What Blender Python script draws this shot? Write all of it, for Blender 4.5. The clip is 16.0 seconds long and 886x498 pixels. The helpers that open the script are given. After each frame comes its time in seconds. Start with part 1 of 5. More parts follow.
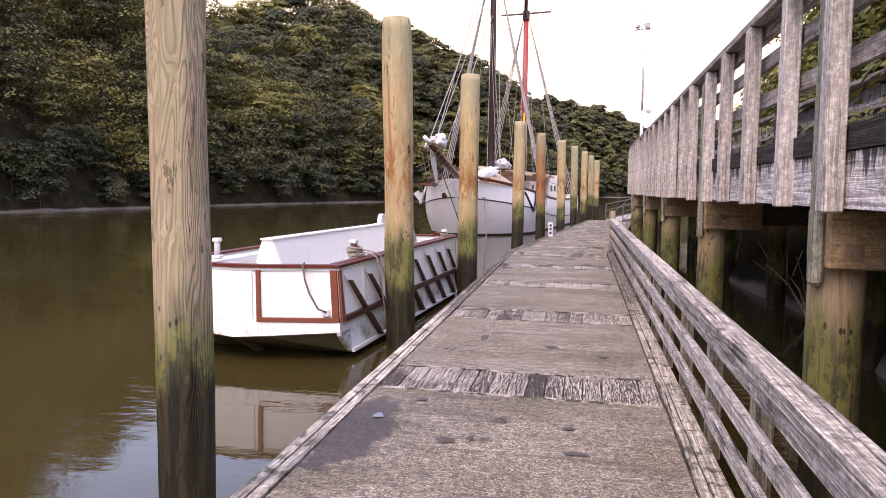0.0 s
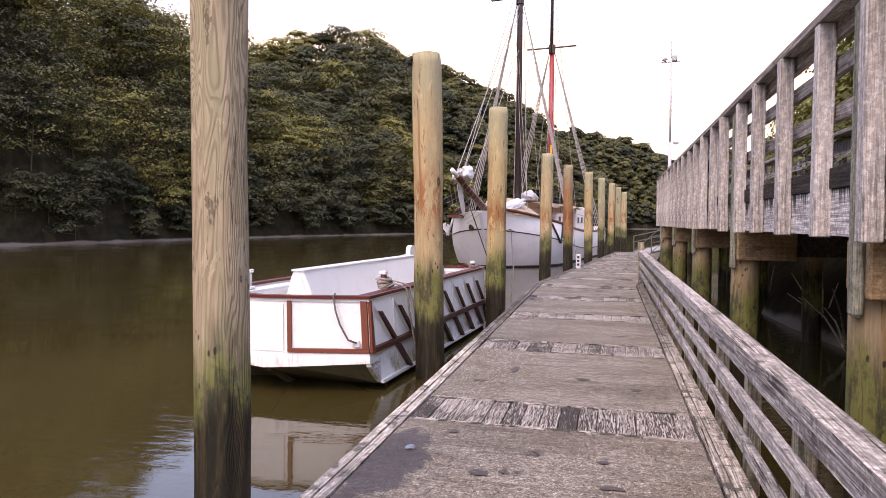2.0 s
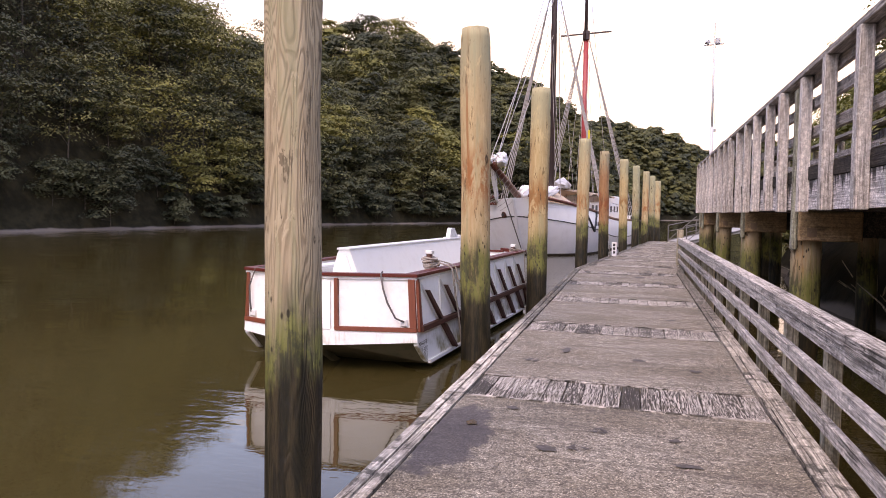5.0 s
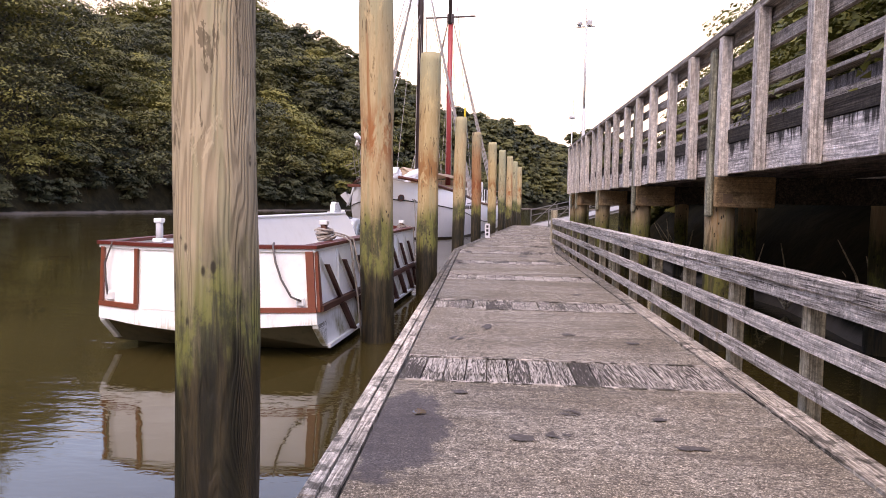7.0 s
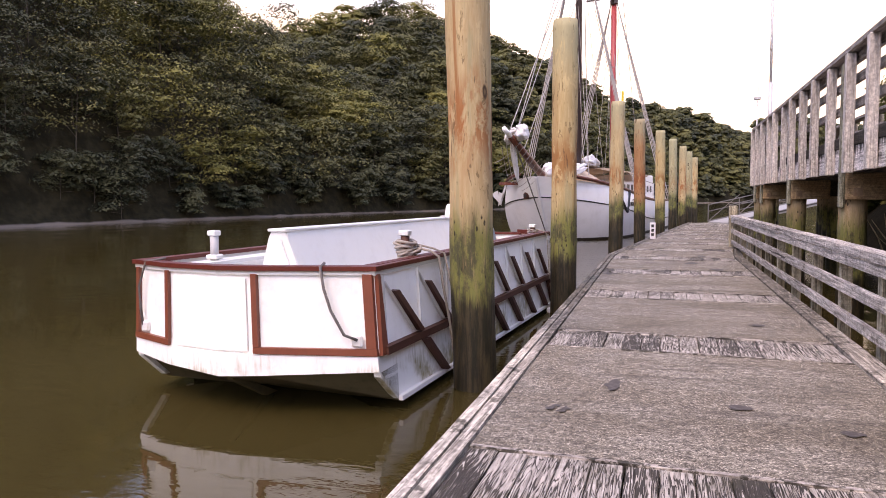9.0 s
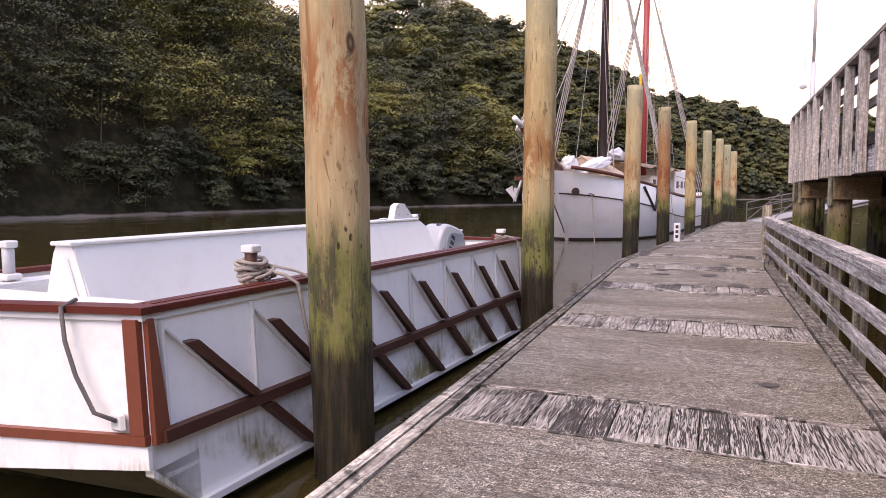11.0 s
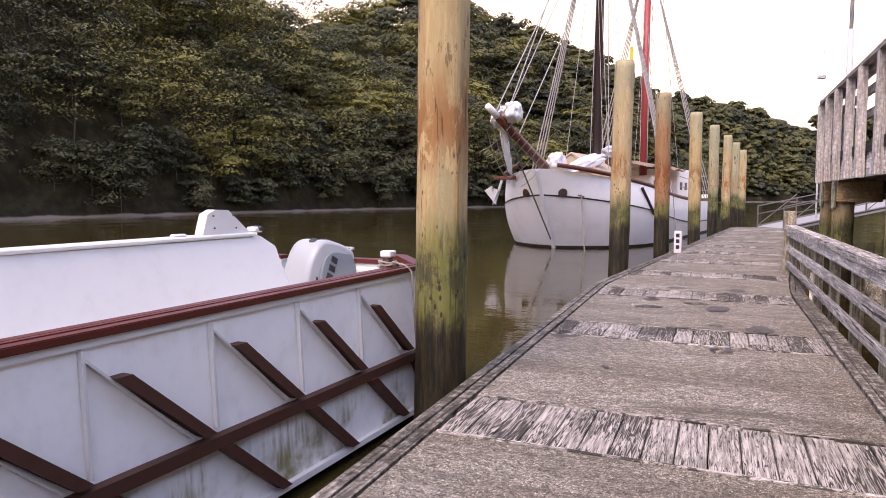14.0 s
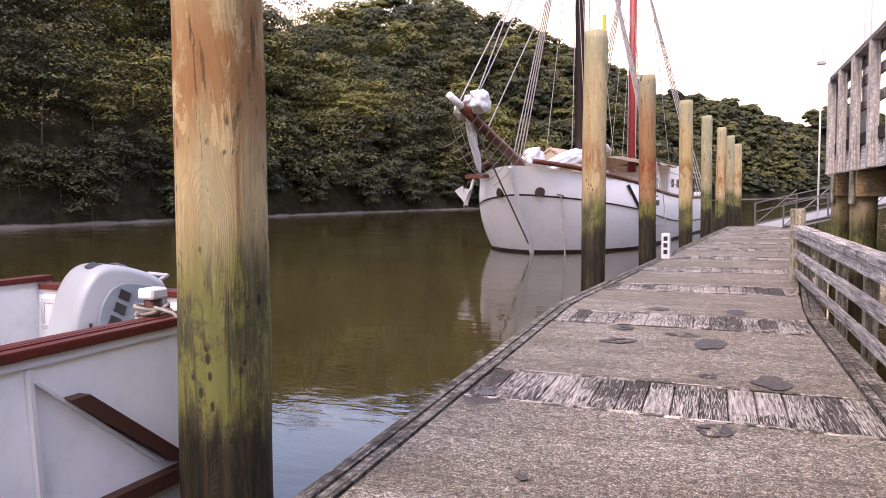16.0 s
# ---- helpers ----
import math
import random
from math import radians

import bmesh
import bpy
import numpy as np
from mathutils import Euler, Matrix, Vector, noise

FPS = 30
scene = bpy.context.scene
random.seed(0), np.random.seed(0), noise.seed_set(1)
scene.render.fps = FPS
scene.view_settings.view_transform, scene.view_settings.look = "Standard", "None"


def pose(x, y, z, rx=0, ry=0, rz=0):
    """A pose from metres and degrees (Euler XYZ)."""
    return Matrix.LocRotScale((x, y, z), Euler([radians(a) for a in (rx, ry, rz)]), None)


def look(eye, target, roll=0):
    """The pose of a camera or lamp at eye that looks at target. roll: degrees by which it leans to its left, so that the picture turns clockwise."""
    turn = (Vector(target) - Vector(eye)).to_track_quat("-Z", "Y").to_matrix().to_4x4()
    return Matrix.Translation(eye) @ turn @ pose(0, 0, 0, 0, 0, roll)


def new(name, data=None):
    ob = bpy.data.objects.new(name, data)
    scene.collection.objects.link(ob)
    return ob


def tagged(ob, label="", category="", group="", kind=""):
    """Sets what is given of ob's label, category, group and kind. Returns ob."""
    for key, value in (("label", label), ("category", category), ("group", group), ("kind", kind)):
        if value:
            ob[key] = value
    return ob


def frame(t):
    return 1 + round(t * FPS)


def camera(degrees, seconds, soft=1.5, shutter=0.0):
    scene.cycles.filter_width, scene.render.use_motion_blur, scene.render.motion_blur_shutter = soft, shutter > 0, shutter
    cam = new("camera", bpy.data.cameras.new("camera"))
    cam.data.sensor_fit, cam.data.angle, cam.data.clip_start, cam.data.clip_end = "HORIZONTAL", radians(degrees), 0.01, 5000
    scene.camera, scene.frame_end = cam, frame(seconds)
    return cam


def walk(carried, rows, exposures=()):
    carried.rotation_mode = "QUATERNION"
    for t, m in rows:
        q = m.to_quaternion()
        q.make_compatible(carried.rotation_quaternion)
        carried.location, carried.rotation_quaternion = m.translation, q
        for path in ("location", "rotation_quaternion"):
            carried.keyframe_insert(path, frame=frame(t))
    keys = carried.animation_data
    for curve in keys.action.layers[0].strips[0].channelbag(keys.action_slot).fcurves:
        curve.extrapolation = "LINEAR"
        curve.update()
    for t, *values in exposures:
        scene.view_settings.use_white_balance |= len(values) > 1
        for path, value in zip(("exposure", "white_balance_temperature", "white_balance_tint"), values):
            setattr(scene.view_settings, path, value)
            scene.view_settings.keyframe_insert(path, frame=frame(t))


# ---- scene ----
cam = camera(65.4, 16.0, soft=0.9)
PATH = [
    (0, (-0.047, 0.012, 1.499), (-0.46, 1.961, 1.328), 0.4),
    (0.5, (-0.057, 0.014, 1.494), (-0.499, 1.961, 1.38), 0.5),
    (1, (-0.066, -0.06, 1.497), (-0.523, 1.886, 1.422), 0.4),
    (1.5, (-0.078, -0.03, 1.495), (-0.54, 1.914, 1.41), 0.4),
    (2, (-0.083, -0.019, 1.492), (-0.571, 1.92, 1.413), 0.3),
    (2.5, (-0.076, -0.024, 1.492), (-0.587, 1.908, 1.405), 0.1),
    (3, (-0.077, -0.028, 1.492), (-0.602, 1.901, 1.413), 0.2),
    (3.5, (-0.091, -0.04, 1.498), (-0.647, 1.88, 1.421), 0.4),
    (4, (-0.092, -0.022, 1.481), (-0.682, 1.887, 1.387), 0.4),
    (4.2, (-0.11, -0.002, 1.475), (-0.702, 1.906, 1.382), 0.5),
    (6.3, (-0.851, 0.226, 1.092), (-1.122, 2.203, 0.957), 1.2),
    (6.5, (-0.902, 0.363, 1.081), (-1.1, 2.349, 0.956), 1.2),
    (7, (-1.002, 0.75, 1.104), (-1.154, 2.74, 0.97), 0.9),
    (7.5, (-1.022, 1.234, 1.136), (-1.158, 3.222, 0.973), 0.7),
    (8, (-0.97, 1.705, 1.135), (-1.163, 3.689, 0.974), 0.1),
    (8.5, (-0.891, 2.145, 1.131), (-1.384, 4.078, 0.988), -0.6),
    (8.7, (-0.826, 2.333, 1.133), (-1.395, 4.245, 0.995), -0.7),
    (10.8, (-0.34, 4.402, 1.184), (-1.082, 6.252, 1.025), -0.3),
    (11, (-0.325, 4.601, 1.184), (-1.064, 6.452, 1.026), -0.1),
    (11.5, (-0.272, 5.11, 1.187), (-1.014, 6.961, 1.031), -0.4),
    (12, (-0.279, 5.599, 1.199), (-1.026, 7.448, 1.047), -0.3),
    (12.5, (-0.283, 6.116, 1.183), (-1.032, 7.964, 1.023), -0.1),
    (13, (-0.306, 6.605, 1.176), (-1.046, 8.458, 1.035), 0.2),
    (13.5, (-0.346, 7.088, 1.187), (-1.097, 8.936, 1.042), -0.1),
    (14, (-0.388, 7.591, 1.183), (-1.141, 9.437, 1.029), 0.1),
    (14.5, (-0.399, 8.099, 1.206), (-1.145, 9.948, 1.044), -0.1),
    (15, (-0.392, 8.627, 1.192), (-1.142, 10.475, 1.037), -0.5),
    (15.5, (-0.397, 9.14, 1.165), (-1.132, 10.994, 1.021), -0.3),
    (16, (-0.374, 9.677, 1.156), (-1.118, 11.528, 1.008), -0.8),
]
walk(cam, [(t, look(eye, target, roll)) for t, eye, target, roll in PATH], exposures=[(0, 0.37, 9500, 29), (0.5, 0.19, 9500, 29), (1, 0.21, 9500, 29), (3, 0.26, 9500, 29), (4, 0.22, 9500, 29), (6.5, 0.25, 9500, 29), (8, 0.28, 9500, 29), (11, 0.2, 9500, 29), (12, 0.23, 9500, 29), (13, 0.36, 9500, 29), (14.5, 0.35, 9500, 29), (16, 0.42, 9500, 29)])

SKY_K, CLOUD, SUN_E = (0.41, 0.475, 0.60, 1), (1.52, 1.47, 1.45, 1), 1.9
WATER_A, WATER_B = (0.040, 0.030, 0.0095), (0.058, 0.044, 0.015)

# ---- light ----
W = -0.36                      # water level; the deck is 0
world = bpy.data.worlds.new("sky")
scene.world = world
world.use_nodes = True
wn, wl = world.node_tree.nodes, world.node_tree.links
wn.clear()
SUN_EL, SUN_ROT = radians(53), radians(194)
w_sky = wn.new("ShaderNodeTexSky")
w_sky.sky_type, w_sky.sun_disc = "NISHITA", False
w_sky.sun_elevation, w_sky.sun_rotation = SUN_EL, SUN_ROT
w_sky.dust_density, w_sky.air_density = 0.6, 1.2
w_k = wn.new("ShaderNodeMix"); w_k.data_type, w_k.blend_type = "RGBA", "MULTIPLY"
w_k.inputs[0].default_value = 1.0
w_k.inputs[7].default_value = SKY_K
w_tc = wn.new("ShaderNodeTexCoord")
w_map = wn.new("ShaderNodeMapping"); w_map.inputs["Scale"].default_value = (1, 1, 2.6)
w_noise = wn.new("ShaderNodeTexNoise")
w_noise.inputs["Scale"].default_value, w_noise.inputs["Detail"].default_value = 2.2, 6
w_ramp = wn.new("ShaderNodeMapRange")
w_ramp.inputs[1].default_value, w_ramp.inputs[2].default_value = 0.51, 0.74
w_ramp.inputs[3].default_value, w_ramp.inputs[4].default_value = 0.05, 0.85
w_mix = wn.new("ShaderNodeMix"); w_mix.data_type = "RGBA"
w_mix.inputs[7].default_value = CLOUD
w_bg = wn.new("ShaderNodeBackground"); w_bg.inputs[1].default_value = 1.0
w_out = wn.new("ShaderNodeOutputWorld")
wl.new(w_sky.outputs[0], w_k.inputs[6])
wl.new(w_tc.outputs["Generated"], w_map.inputs[0]); wl.new(w_map.outputs[0], w_noise.inputs["Vector"])
w_sep = wn.new("ShaderNodeSeparateXYZ"); wl.new(w_tc.outputs["Generated"], w_sep.inputs[0])
w_haze = wn.new("ShaderNodeMapRange"); w_haze.interpolation_type = "SMOOTHSTEP"
for w_i, w_v in enumerate((0.24, 0.31, 1.0, 0.0)):
    w_haze.inputs[w_i + 1].default_value = w_v
wl.new(w_sep.outputs[2], w_haze.inputs[0])
w_max = wn.new("ShaderNodeMath"); w_max.operation = "MAXIMUM"
wl.new(w_noise.outputs[0], w_ramp.inputs[0]); wl.new(w_ramp.outputs[0], w_max.inputs[0]); wl.new(w_haze.outputs[0], w_max.inputs[1])
wl.new(w_max.outputs[0], w_mix.inputs[0])
wl.new(w_k.outputs[2], w_mix.inputs[6]); wl.new(w_mix.outputs[2], w_bg.inputs[0]); wl.new(w_bg.outputs[0], w_out.inputs[0])
sun = new("sun", bpy.data.lights.new("sun", "SUN"))
sun.data.energy, sun.data.angle, sun.data.color = SUN_E, radians(34), (1.0, 0.94, 0.86)
sun_dir = Vector((math.sin(SUN_ROT) * math.cos(SUN_EL), math.cos(SUN_ROT) * math.cos(SUN_EL), math.sin(SUN_EL)))
sun.matrix_world = look(sun_dir * 50, (0, 0, 0))


# ---- materials ----
class Mat:
    """A small builder for node materials, in object or world space."""

    def __init__(self, name, space="Object"):
        self.m = bpy.data.materials.new(name)
        self.m.use_nodes = True
        self.n, self.l = self.m.node_tree.nodes, self.m.node_tree.links
        self.b = self.n["Principled BSDF"]
        if space == "World":
            self.co = self.n.new("ShaderNodeNewGeometry").outputs["Position"]
        else:
            self.co = self.n.new("ShaderNodeTexCoord").outputs["Object"]

    def put(self, value, socket):
        if isinstance(value, bpy.types.NodeSocket):
            self.l.new(value, socket)
        elif isinstance(value, (tuple, list)) and len(value) == 3 and socket.type == "RGBA":
            socket.default_value = (*value, 1)
        else:
            socket.default_value = value

    def scaled(self, scale, co=None):
        m = self.n.new("ShaderNodeMapping")
        self.l.new(co or self.co, m.inputs[0])
        m.inputs["Scale"].default_value = scale if isinstance(scale, tuple) else (scale,) * 3
        return m.outputs[0]

    def moved(self, co, offset, amount):
        a = self.n.new("ShaderNodeVectorMath"); a.operation = "MULTIPLY_ADD"
        self.l.new(offset, a.inputs[0]); a.inputs[1].default_value = amount
        self.l.new(co, a.inputs[2])
        return a.outputs[0]

    def noise(self, scale, detail=4, rough=0.55, co=None, color=False, distort=0.0):
        t = self.n.new("ShaderNodeTexNoise")
        self.l.new(self.scaled(scale, co), t.inputs["Vector"])
        t.inputs["Scale"].default_value, t.inputs["Detail"].default_value = 1, detail
        t.inputs["Roughness"].default_value, t.inputs["Distortion"].default_value = rough, distort
        return t.outputs[1 if color else 0]

    def cells(self, scale, feature="F1", co=None):
        t = self.n.new("ShaderNodeTexVoronoi"); t.feature = feature
        self.l.new(self.scaled(scale, co), t.inputs["Vector"]); t.inputs["Scale"].default_value = 1
        return t.outputs[0]

    def ramp(self, value, a, b, lo=0.0, hi=1.0):
        r = self.n.new("ShaderNodeMapRange"); r.interpolation_type = "SMOOTHSTEP"
        self.put(value, r.inputs[0])
        for k, v in enumerate((a, b, lo, hi)):
            r.inputs[k + 1].default_value = v
        return r.outputs[0]

    def math(self, op, a, b=0.0):
        m = self.n.new("ShaderNodeMath"); m.operation = op
        self.put(a, m.inputs[0]); self.put(b, m.inputs[1])
        return m.outputs[0]

    def mix(self, f, a, b, blend="MIX"):
        m = self.n.new("ShaderNodeMix"); m.data_type, m.blend_type = "RGBA", blend
        self.put(f, m.inputs[0]); self.put(a, m.inputs[6]); self.put(b, m.inputs[7])
        return m.outputs[2]

    def axis(self, k, co=None):
        s = self.n.new("ShaderNodeSeparateXYZ"); self.l.new(co or self.co, s.inputs[0])
        return s.outputs[k]

    def rnd(self):
        return self.n.new("ShaderNodeObjectInfo").outputs["Random"]

    def bump(self, height, strength=0.5, distance=0.01):
        b = self.n.new("ShaderNodeBump")
        b.inputs["Strength"].default_value, b.inputs["Distance"].default_value = strength, distance
        self.l.new(height, b.inputs["Height"]); self.l.new(b.outputs[0], self.b.inputs["Normal"])

    def done(self, color, rough=0.7, metal=0.0, spec=0.5):
        self.put(color, self.b.inputs["Base Color"]); self.put(rough, self.b.inputs["Roughness"])
        self.put(metal, self.b.inputs["Metallic"]); self.b.inputs["Specular IOR Level"].default_value = spec
        return self.m


def grain_of(k, long_axis, fine=1.0, rings=16.0):
    """Growth-ring lines that run along one axis and swirl round knots."""
    st = [10.0 * fine] * 3
    st[long_axis] = 0.30 * fine
    base = k.noise(tuple(st), 2, 0.5, distort=0.12)
    lines = k.math("FRACT", k.math("MULTIPLY", base, rings))
    tri = k.math("ABSOLUTE", k.math("SUBTRACT", lines, 0.5))
    fs = [110.0 * fine] * 3
    fs[long_axis] = 3.0 * fine
    fibre = k.noise(tuple(fs), 3, 0.6)
    return k.ramp(tri, 0.06, 0.4), fibre


def wood(name, light, dark, long_axis=1, crack=0.6, moss=0.0, space="Object", rough=0.85, blotch=0.5, moss_at=0.56, drip=None, streak=1.0, mould_from=None):
    """Weathered sawn timber: straight fibre, split cracks, knots, mildew; drip: heights between which black mould runs down."""
    k = Mat(name, space)
    ring, fibre = grain_of(k, long_axis)
    c = k.mix(k.ramp(fibre, 0.34, 0.64), dark, light)
    c = k.mix(k.math("MULTIPLY", k.math("SUBTRACT", 1.0, ring), crack * 0.26), c, tuple(v * 0.4 for v in dark))
    big = k.noise(1.7, 5, 0.65)
    c = k.mix(k.ramp(big, 0.42, 0.62, 0, blotch), c, tuple(v * 0.5 for v in light))
    c = k.mix(k.ramp(k.noise(38, 5, 0.75), 0.52, 0.64, 0, 0.45), c, tuple(v * 0.6 for v in dark))
    c = k.mix(k.ramp(k.noise(15, 5, 0.75), 0.55, 0.64, 0, 0.5), c, tuple(min(0.8, v * 1.3) for v in light))
    for wide_, long_, a_ in ((30.0, 0.9, 0.60), (64.0, 2.2, 0.62)):
        ck = [wide_] * 3
        ck[long_axis] = long_
        c = k.mix(k.ramp(k.noise(tuple(ck), 4, 0.7), a_, a_ + 0.035, 0, min(1.0, crack)), c, tuple(v * 0.16 for v in dark))
    kn = [3.1] * 3
    kn[long_axis] = 1.1
    c = k.mix(k.ramp(k.cells(tuple(kn)), 0.06, 0.11, 0.8, 0), c, tuple(v * 0.25 for v in dark))
    c = k.mix(k.ramp(k.rnd(), 0, 1, 0, 0.35), c, tuple(min(1, v * 1.25) for v in light))
    if moss:
        c = k.mix(k.ramp(k.noise(5.0, 6, 0.78), moss_at, moss_at + 0.07, 0, moss), c, (0.03, 0.028, 0.02))
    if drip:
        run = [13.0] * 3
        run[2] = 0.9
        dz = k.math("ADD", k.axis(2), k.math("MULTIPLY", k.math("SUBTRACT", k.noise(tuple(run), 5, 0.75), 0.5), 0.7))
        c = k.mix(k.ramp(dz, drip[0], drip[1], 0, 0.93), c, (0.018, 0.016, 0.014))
    if mould_from is not None:
        along = k.math("ADD", k.axis(1), k.math("MULTIPLY", k.math("SUBTRACT", k.noise(1.1, 5, 0.7), 0.5), 7.0))
        c = k.mix(k.math("MULTIPLY", k.ramp(along, mould_from, mould_from + 2.5), k.ramp(k.noise(17, 5, 0.75), 0.38, 0.58, 0.35, 0.92)), c, (0.050, 0.043, 0.032))
    gs = [48.0] * 3
    gs[long_axis] = 2.0
    c = k.mix(1.0, c, k.ramp(k.noise(tuple(gs), 5, 0.78), 0.40, 0.60, 1 - 0.38 * streak, 1 + 0.36 * streak), "MULTIPLY")
    c = k.mix(1.0, c, k.ramp(k.noise(27, 6, 0.82), 0.40, 0.60, 0.74, 1.24), "MULTIPLY")
    h = k.math("ADD", k.math("MULTIPLY", ring, 0.35), fibre)
    k.bump(h, 0.6, 0.006)
    return k.done(c, rough, 0, 0.22)


def pile_wood(name, light, mid, rust, dark_z, green_z, grey=0.0):
    """Tanalised round timber: pale above, stained orange in bands, green and then black towards the water."""
    k = Mat(name, "World")
    wob = k.noise(0.7, 3, 0.6, color=True)
    co = k.moved(k.co, wob, (0.14, 0.14, 0.0))
    # growth rings that bend round scattered knots
    knot_co = (3.0, 3.0, 1.15)
    knots = k.cells(knot_co, co=co)
    round_knot = k.ramp(knots, 0.02, 0.42, 0.42, 0)
    base = k.math("ADD", k.noise((8.0, 8.0, 0.55), 2, 0.45, co=co, distort=0.35), round_knot)
    tri = k.math("ABSOLUTE", k.math("SUBTRACT", k.math("FRACT", k.math("MULTIPLY", base, 19.0)), 0.5))
    ring = k.ramp(tri, 0.05, 0.34)
    fibre = k.noise((46, 46, 3.2), 5, 0.72, co=co)
    blot = k.noise((2.6, 2.6, 1.1), 5, 0.62)
    z = k.axis(2)
    zz = k.math("ADD", z, k.math("ADD", k.math("MULTIPLY", k.math("SUBTRACT", k.noise((5, 5, 1.0), 5, 0.65), 0.5), 0.62), k.math("MULTIPLY", k.math("SUBTRACT", k.noise((30, 30, 2.6), 4, 0.7), 0.5), 0.34)))
    c = k.mix(k.ramp(fibre, 0.30, 0.70), tuple(a * 0.55 + b * 0.45 for a, b in zip(mid, light)), light)
    c = k.mix(k.math("MULTIPLY", k.math("SUBTRACT", 1.0, ring), 0.10 + 0.42 * grey), c, tuple(v * 0.46 for v in mid))
    # stains of different ages: broad pale brown, rust run-offs, a rusty girdle, greenish streaks
    c = k.mix(k.ramp(k.noise((3.2, 3.2, 0.8), 5, 0.62, distort=0.5), 0.50, 0.64, 0, 0.55 - 0.35 * grey), c, tuple(a * 0.55 + b * 0.45 for a, b in zip(rust, light)))
    c = k.mix(k.ramp(k.noise((8.0, 8.0, 0.5), 5, 0.66, distort=0.5), 0.57, 0.64, 0, 0.75 - 0.6 * grey), c, tuple(v * 0.95 for v in rust))
    girdle = k.math("MULTIPLY", k.ramp(k.math("ABSOLUTE", k.math("SUBTRACT", k.math("ADD", z, blot), 2.2)), 0.05, 0.50, 1, 0), k.ramp(k.noise((5, 5, 1.6), 6, 0.72, distort=0.4), 0.42, 0.54))
    c = k.mix(k.math("MULTIPLY", girdle, 0.92 - 0.8 * grey), c, rust)
    c = k.mix(k.ramp(k.noise((9, 9, 0.6), 5, 0.7, distort=0.7), 0.56, 0.66, 0, 0.5), c, (0.29, 0.28, 0.16))
    c = k.mix(k.ramp(zz, 2.4, 3.3, 0, 0.62), c, (0.33, 0.33, 0.21))
    # knots with a dark ring, short dark checks, flaked scabs
    c = k.mix(k.ramp(knots, 0.045, 0.075, 0.92, 0), c, (0.10, 0.05, 0.022))
    c = k.mix(k.math("MULTIPLY", k.ramp(knots, 0.055, 0.075), k.ramp(knots, 0.080, 0.105, 0.9, 0)), c, (0.035, 0.018, 0.010))
    c = k.mix(k.ramp(k.noise((26, 26, 1.5), 4, 0.66, co=co), 0.63, 0.66, 0, 0.70), c, (0.055, 0.036, 0.020))
    c = k.mix(k.ramp(k.noise((10, 10, 2.2), 6, 0.74, distort=0.5), 0.60, 0.62, 0, 0.68), c, tuple(v * 0.34 for v in mid))
    c = k.mix(k.ramp(k.noise((7, 7, 2.0), 6, 0.72, distort=0.6), 0.575, 0.595, 0, 0.55), c, tuple(min(0.7, v * 1.15) for v in light))
    # weed and tide marks
    algae = k.mix(k.ramp(k.noise((6, 6, 3.2), 6, 0.76), 0.42, 0.55), (0.030, 0.040, 0.015), (0.130, 0.143, 0.033))
    algae = k.mix(k.ramp(k.noise((24, 24, 1.6), 4, 0.7), 0.53, 0.60, 0, 0.8), algae, (0.017, 0.026, 0.013))
    lo = k.math("MULTIPLY", k.ramp(zz, green_z - 0.20, green_z + 0.16, 1, 0), k.ramp(fibre, 0.25, 0.50, 0.55, 1.0))
    c = k.mix(k.math("MULTIPLY", lo, 0.90), c, algae)
    wet = k.mix(k.ramp(k.noise((20, 20, 2), 5, 0.7), 0.42, 0.64), (0.010, 0.009, 0.006), (0.052, 0.038, 0.020))
    c = k.mix(k.ramp(zz, dark_z - 0.08, dark_z + 0.09, 0.96, 0), c, wet)
    flecks = k.cells((26, 26, 11))
    c = k.mix(k.math("MULTIPLY", k.ramp(flecks, 0.18, 0.30, 0.92, 0), k.math("MULTIPLY", k.ramp(k.noise(6, 4, 0.7), 0.50, 0.58), k.ramp(zz, green_z + 0.1, green_z + 0.7, 1, 0.2))), c, (0.024, 0.020, 0.012))
    k.bump(k.math("ADD", k.math("MULTIPLY", ring, 0.15 + 0.5 * grey), k.math("MULTIPLY", fibre, 0.5 + 0.3 * grey)), 0.6, 0.006)
    return k.done(c, k.ramp(zz, dark_z, dark_z + 0.4, 0.55, 0.85), 0, 0.3)


def paint(name, color, rough=0.4, dirt=0.15, dirt_color=(0.25, 0.19, 0.10), scale=6.0, low=None, spec=0.5):
    """Painted board or plate with faint stains; low: a height under which rust and weed streak it."""
    k = Mat(name)
    n1, n2 = k.noise(scale, 5, 0.65), k.noise((scale * 5, scale * 5, scale * 0.6), 4, 0.6)
    c = k.mix(k.ramp(n1, 0.45, 0.8, 0, dirt), color, dirt_color)
    c = k.mix(k.ramp(n2, 0.55, 0.8, 0, dirt * 0.8), c, tuple(v * 0.6 for v in color))
    if low is not None:
        zz = k.math("ADD", k.axis(2), k.math("MULTIPLY", k.math("SUBTRACT", n2, 0.5), 0.5))
        c = k.mix(k.math("MULTIPLY", k.ramp(zz, low - 0.05, low + 0.22, 1, 0), k.ramp(k.noise(2.6, 4, 0.6), 0.42, 0.62)), c, (0.26, 0.21, 0.07))
    k.bump(k.noise(scale * 9, 4, 0.6), 0.12, 0.003)
    return k.done(c, rough, 0, spec)


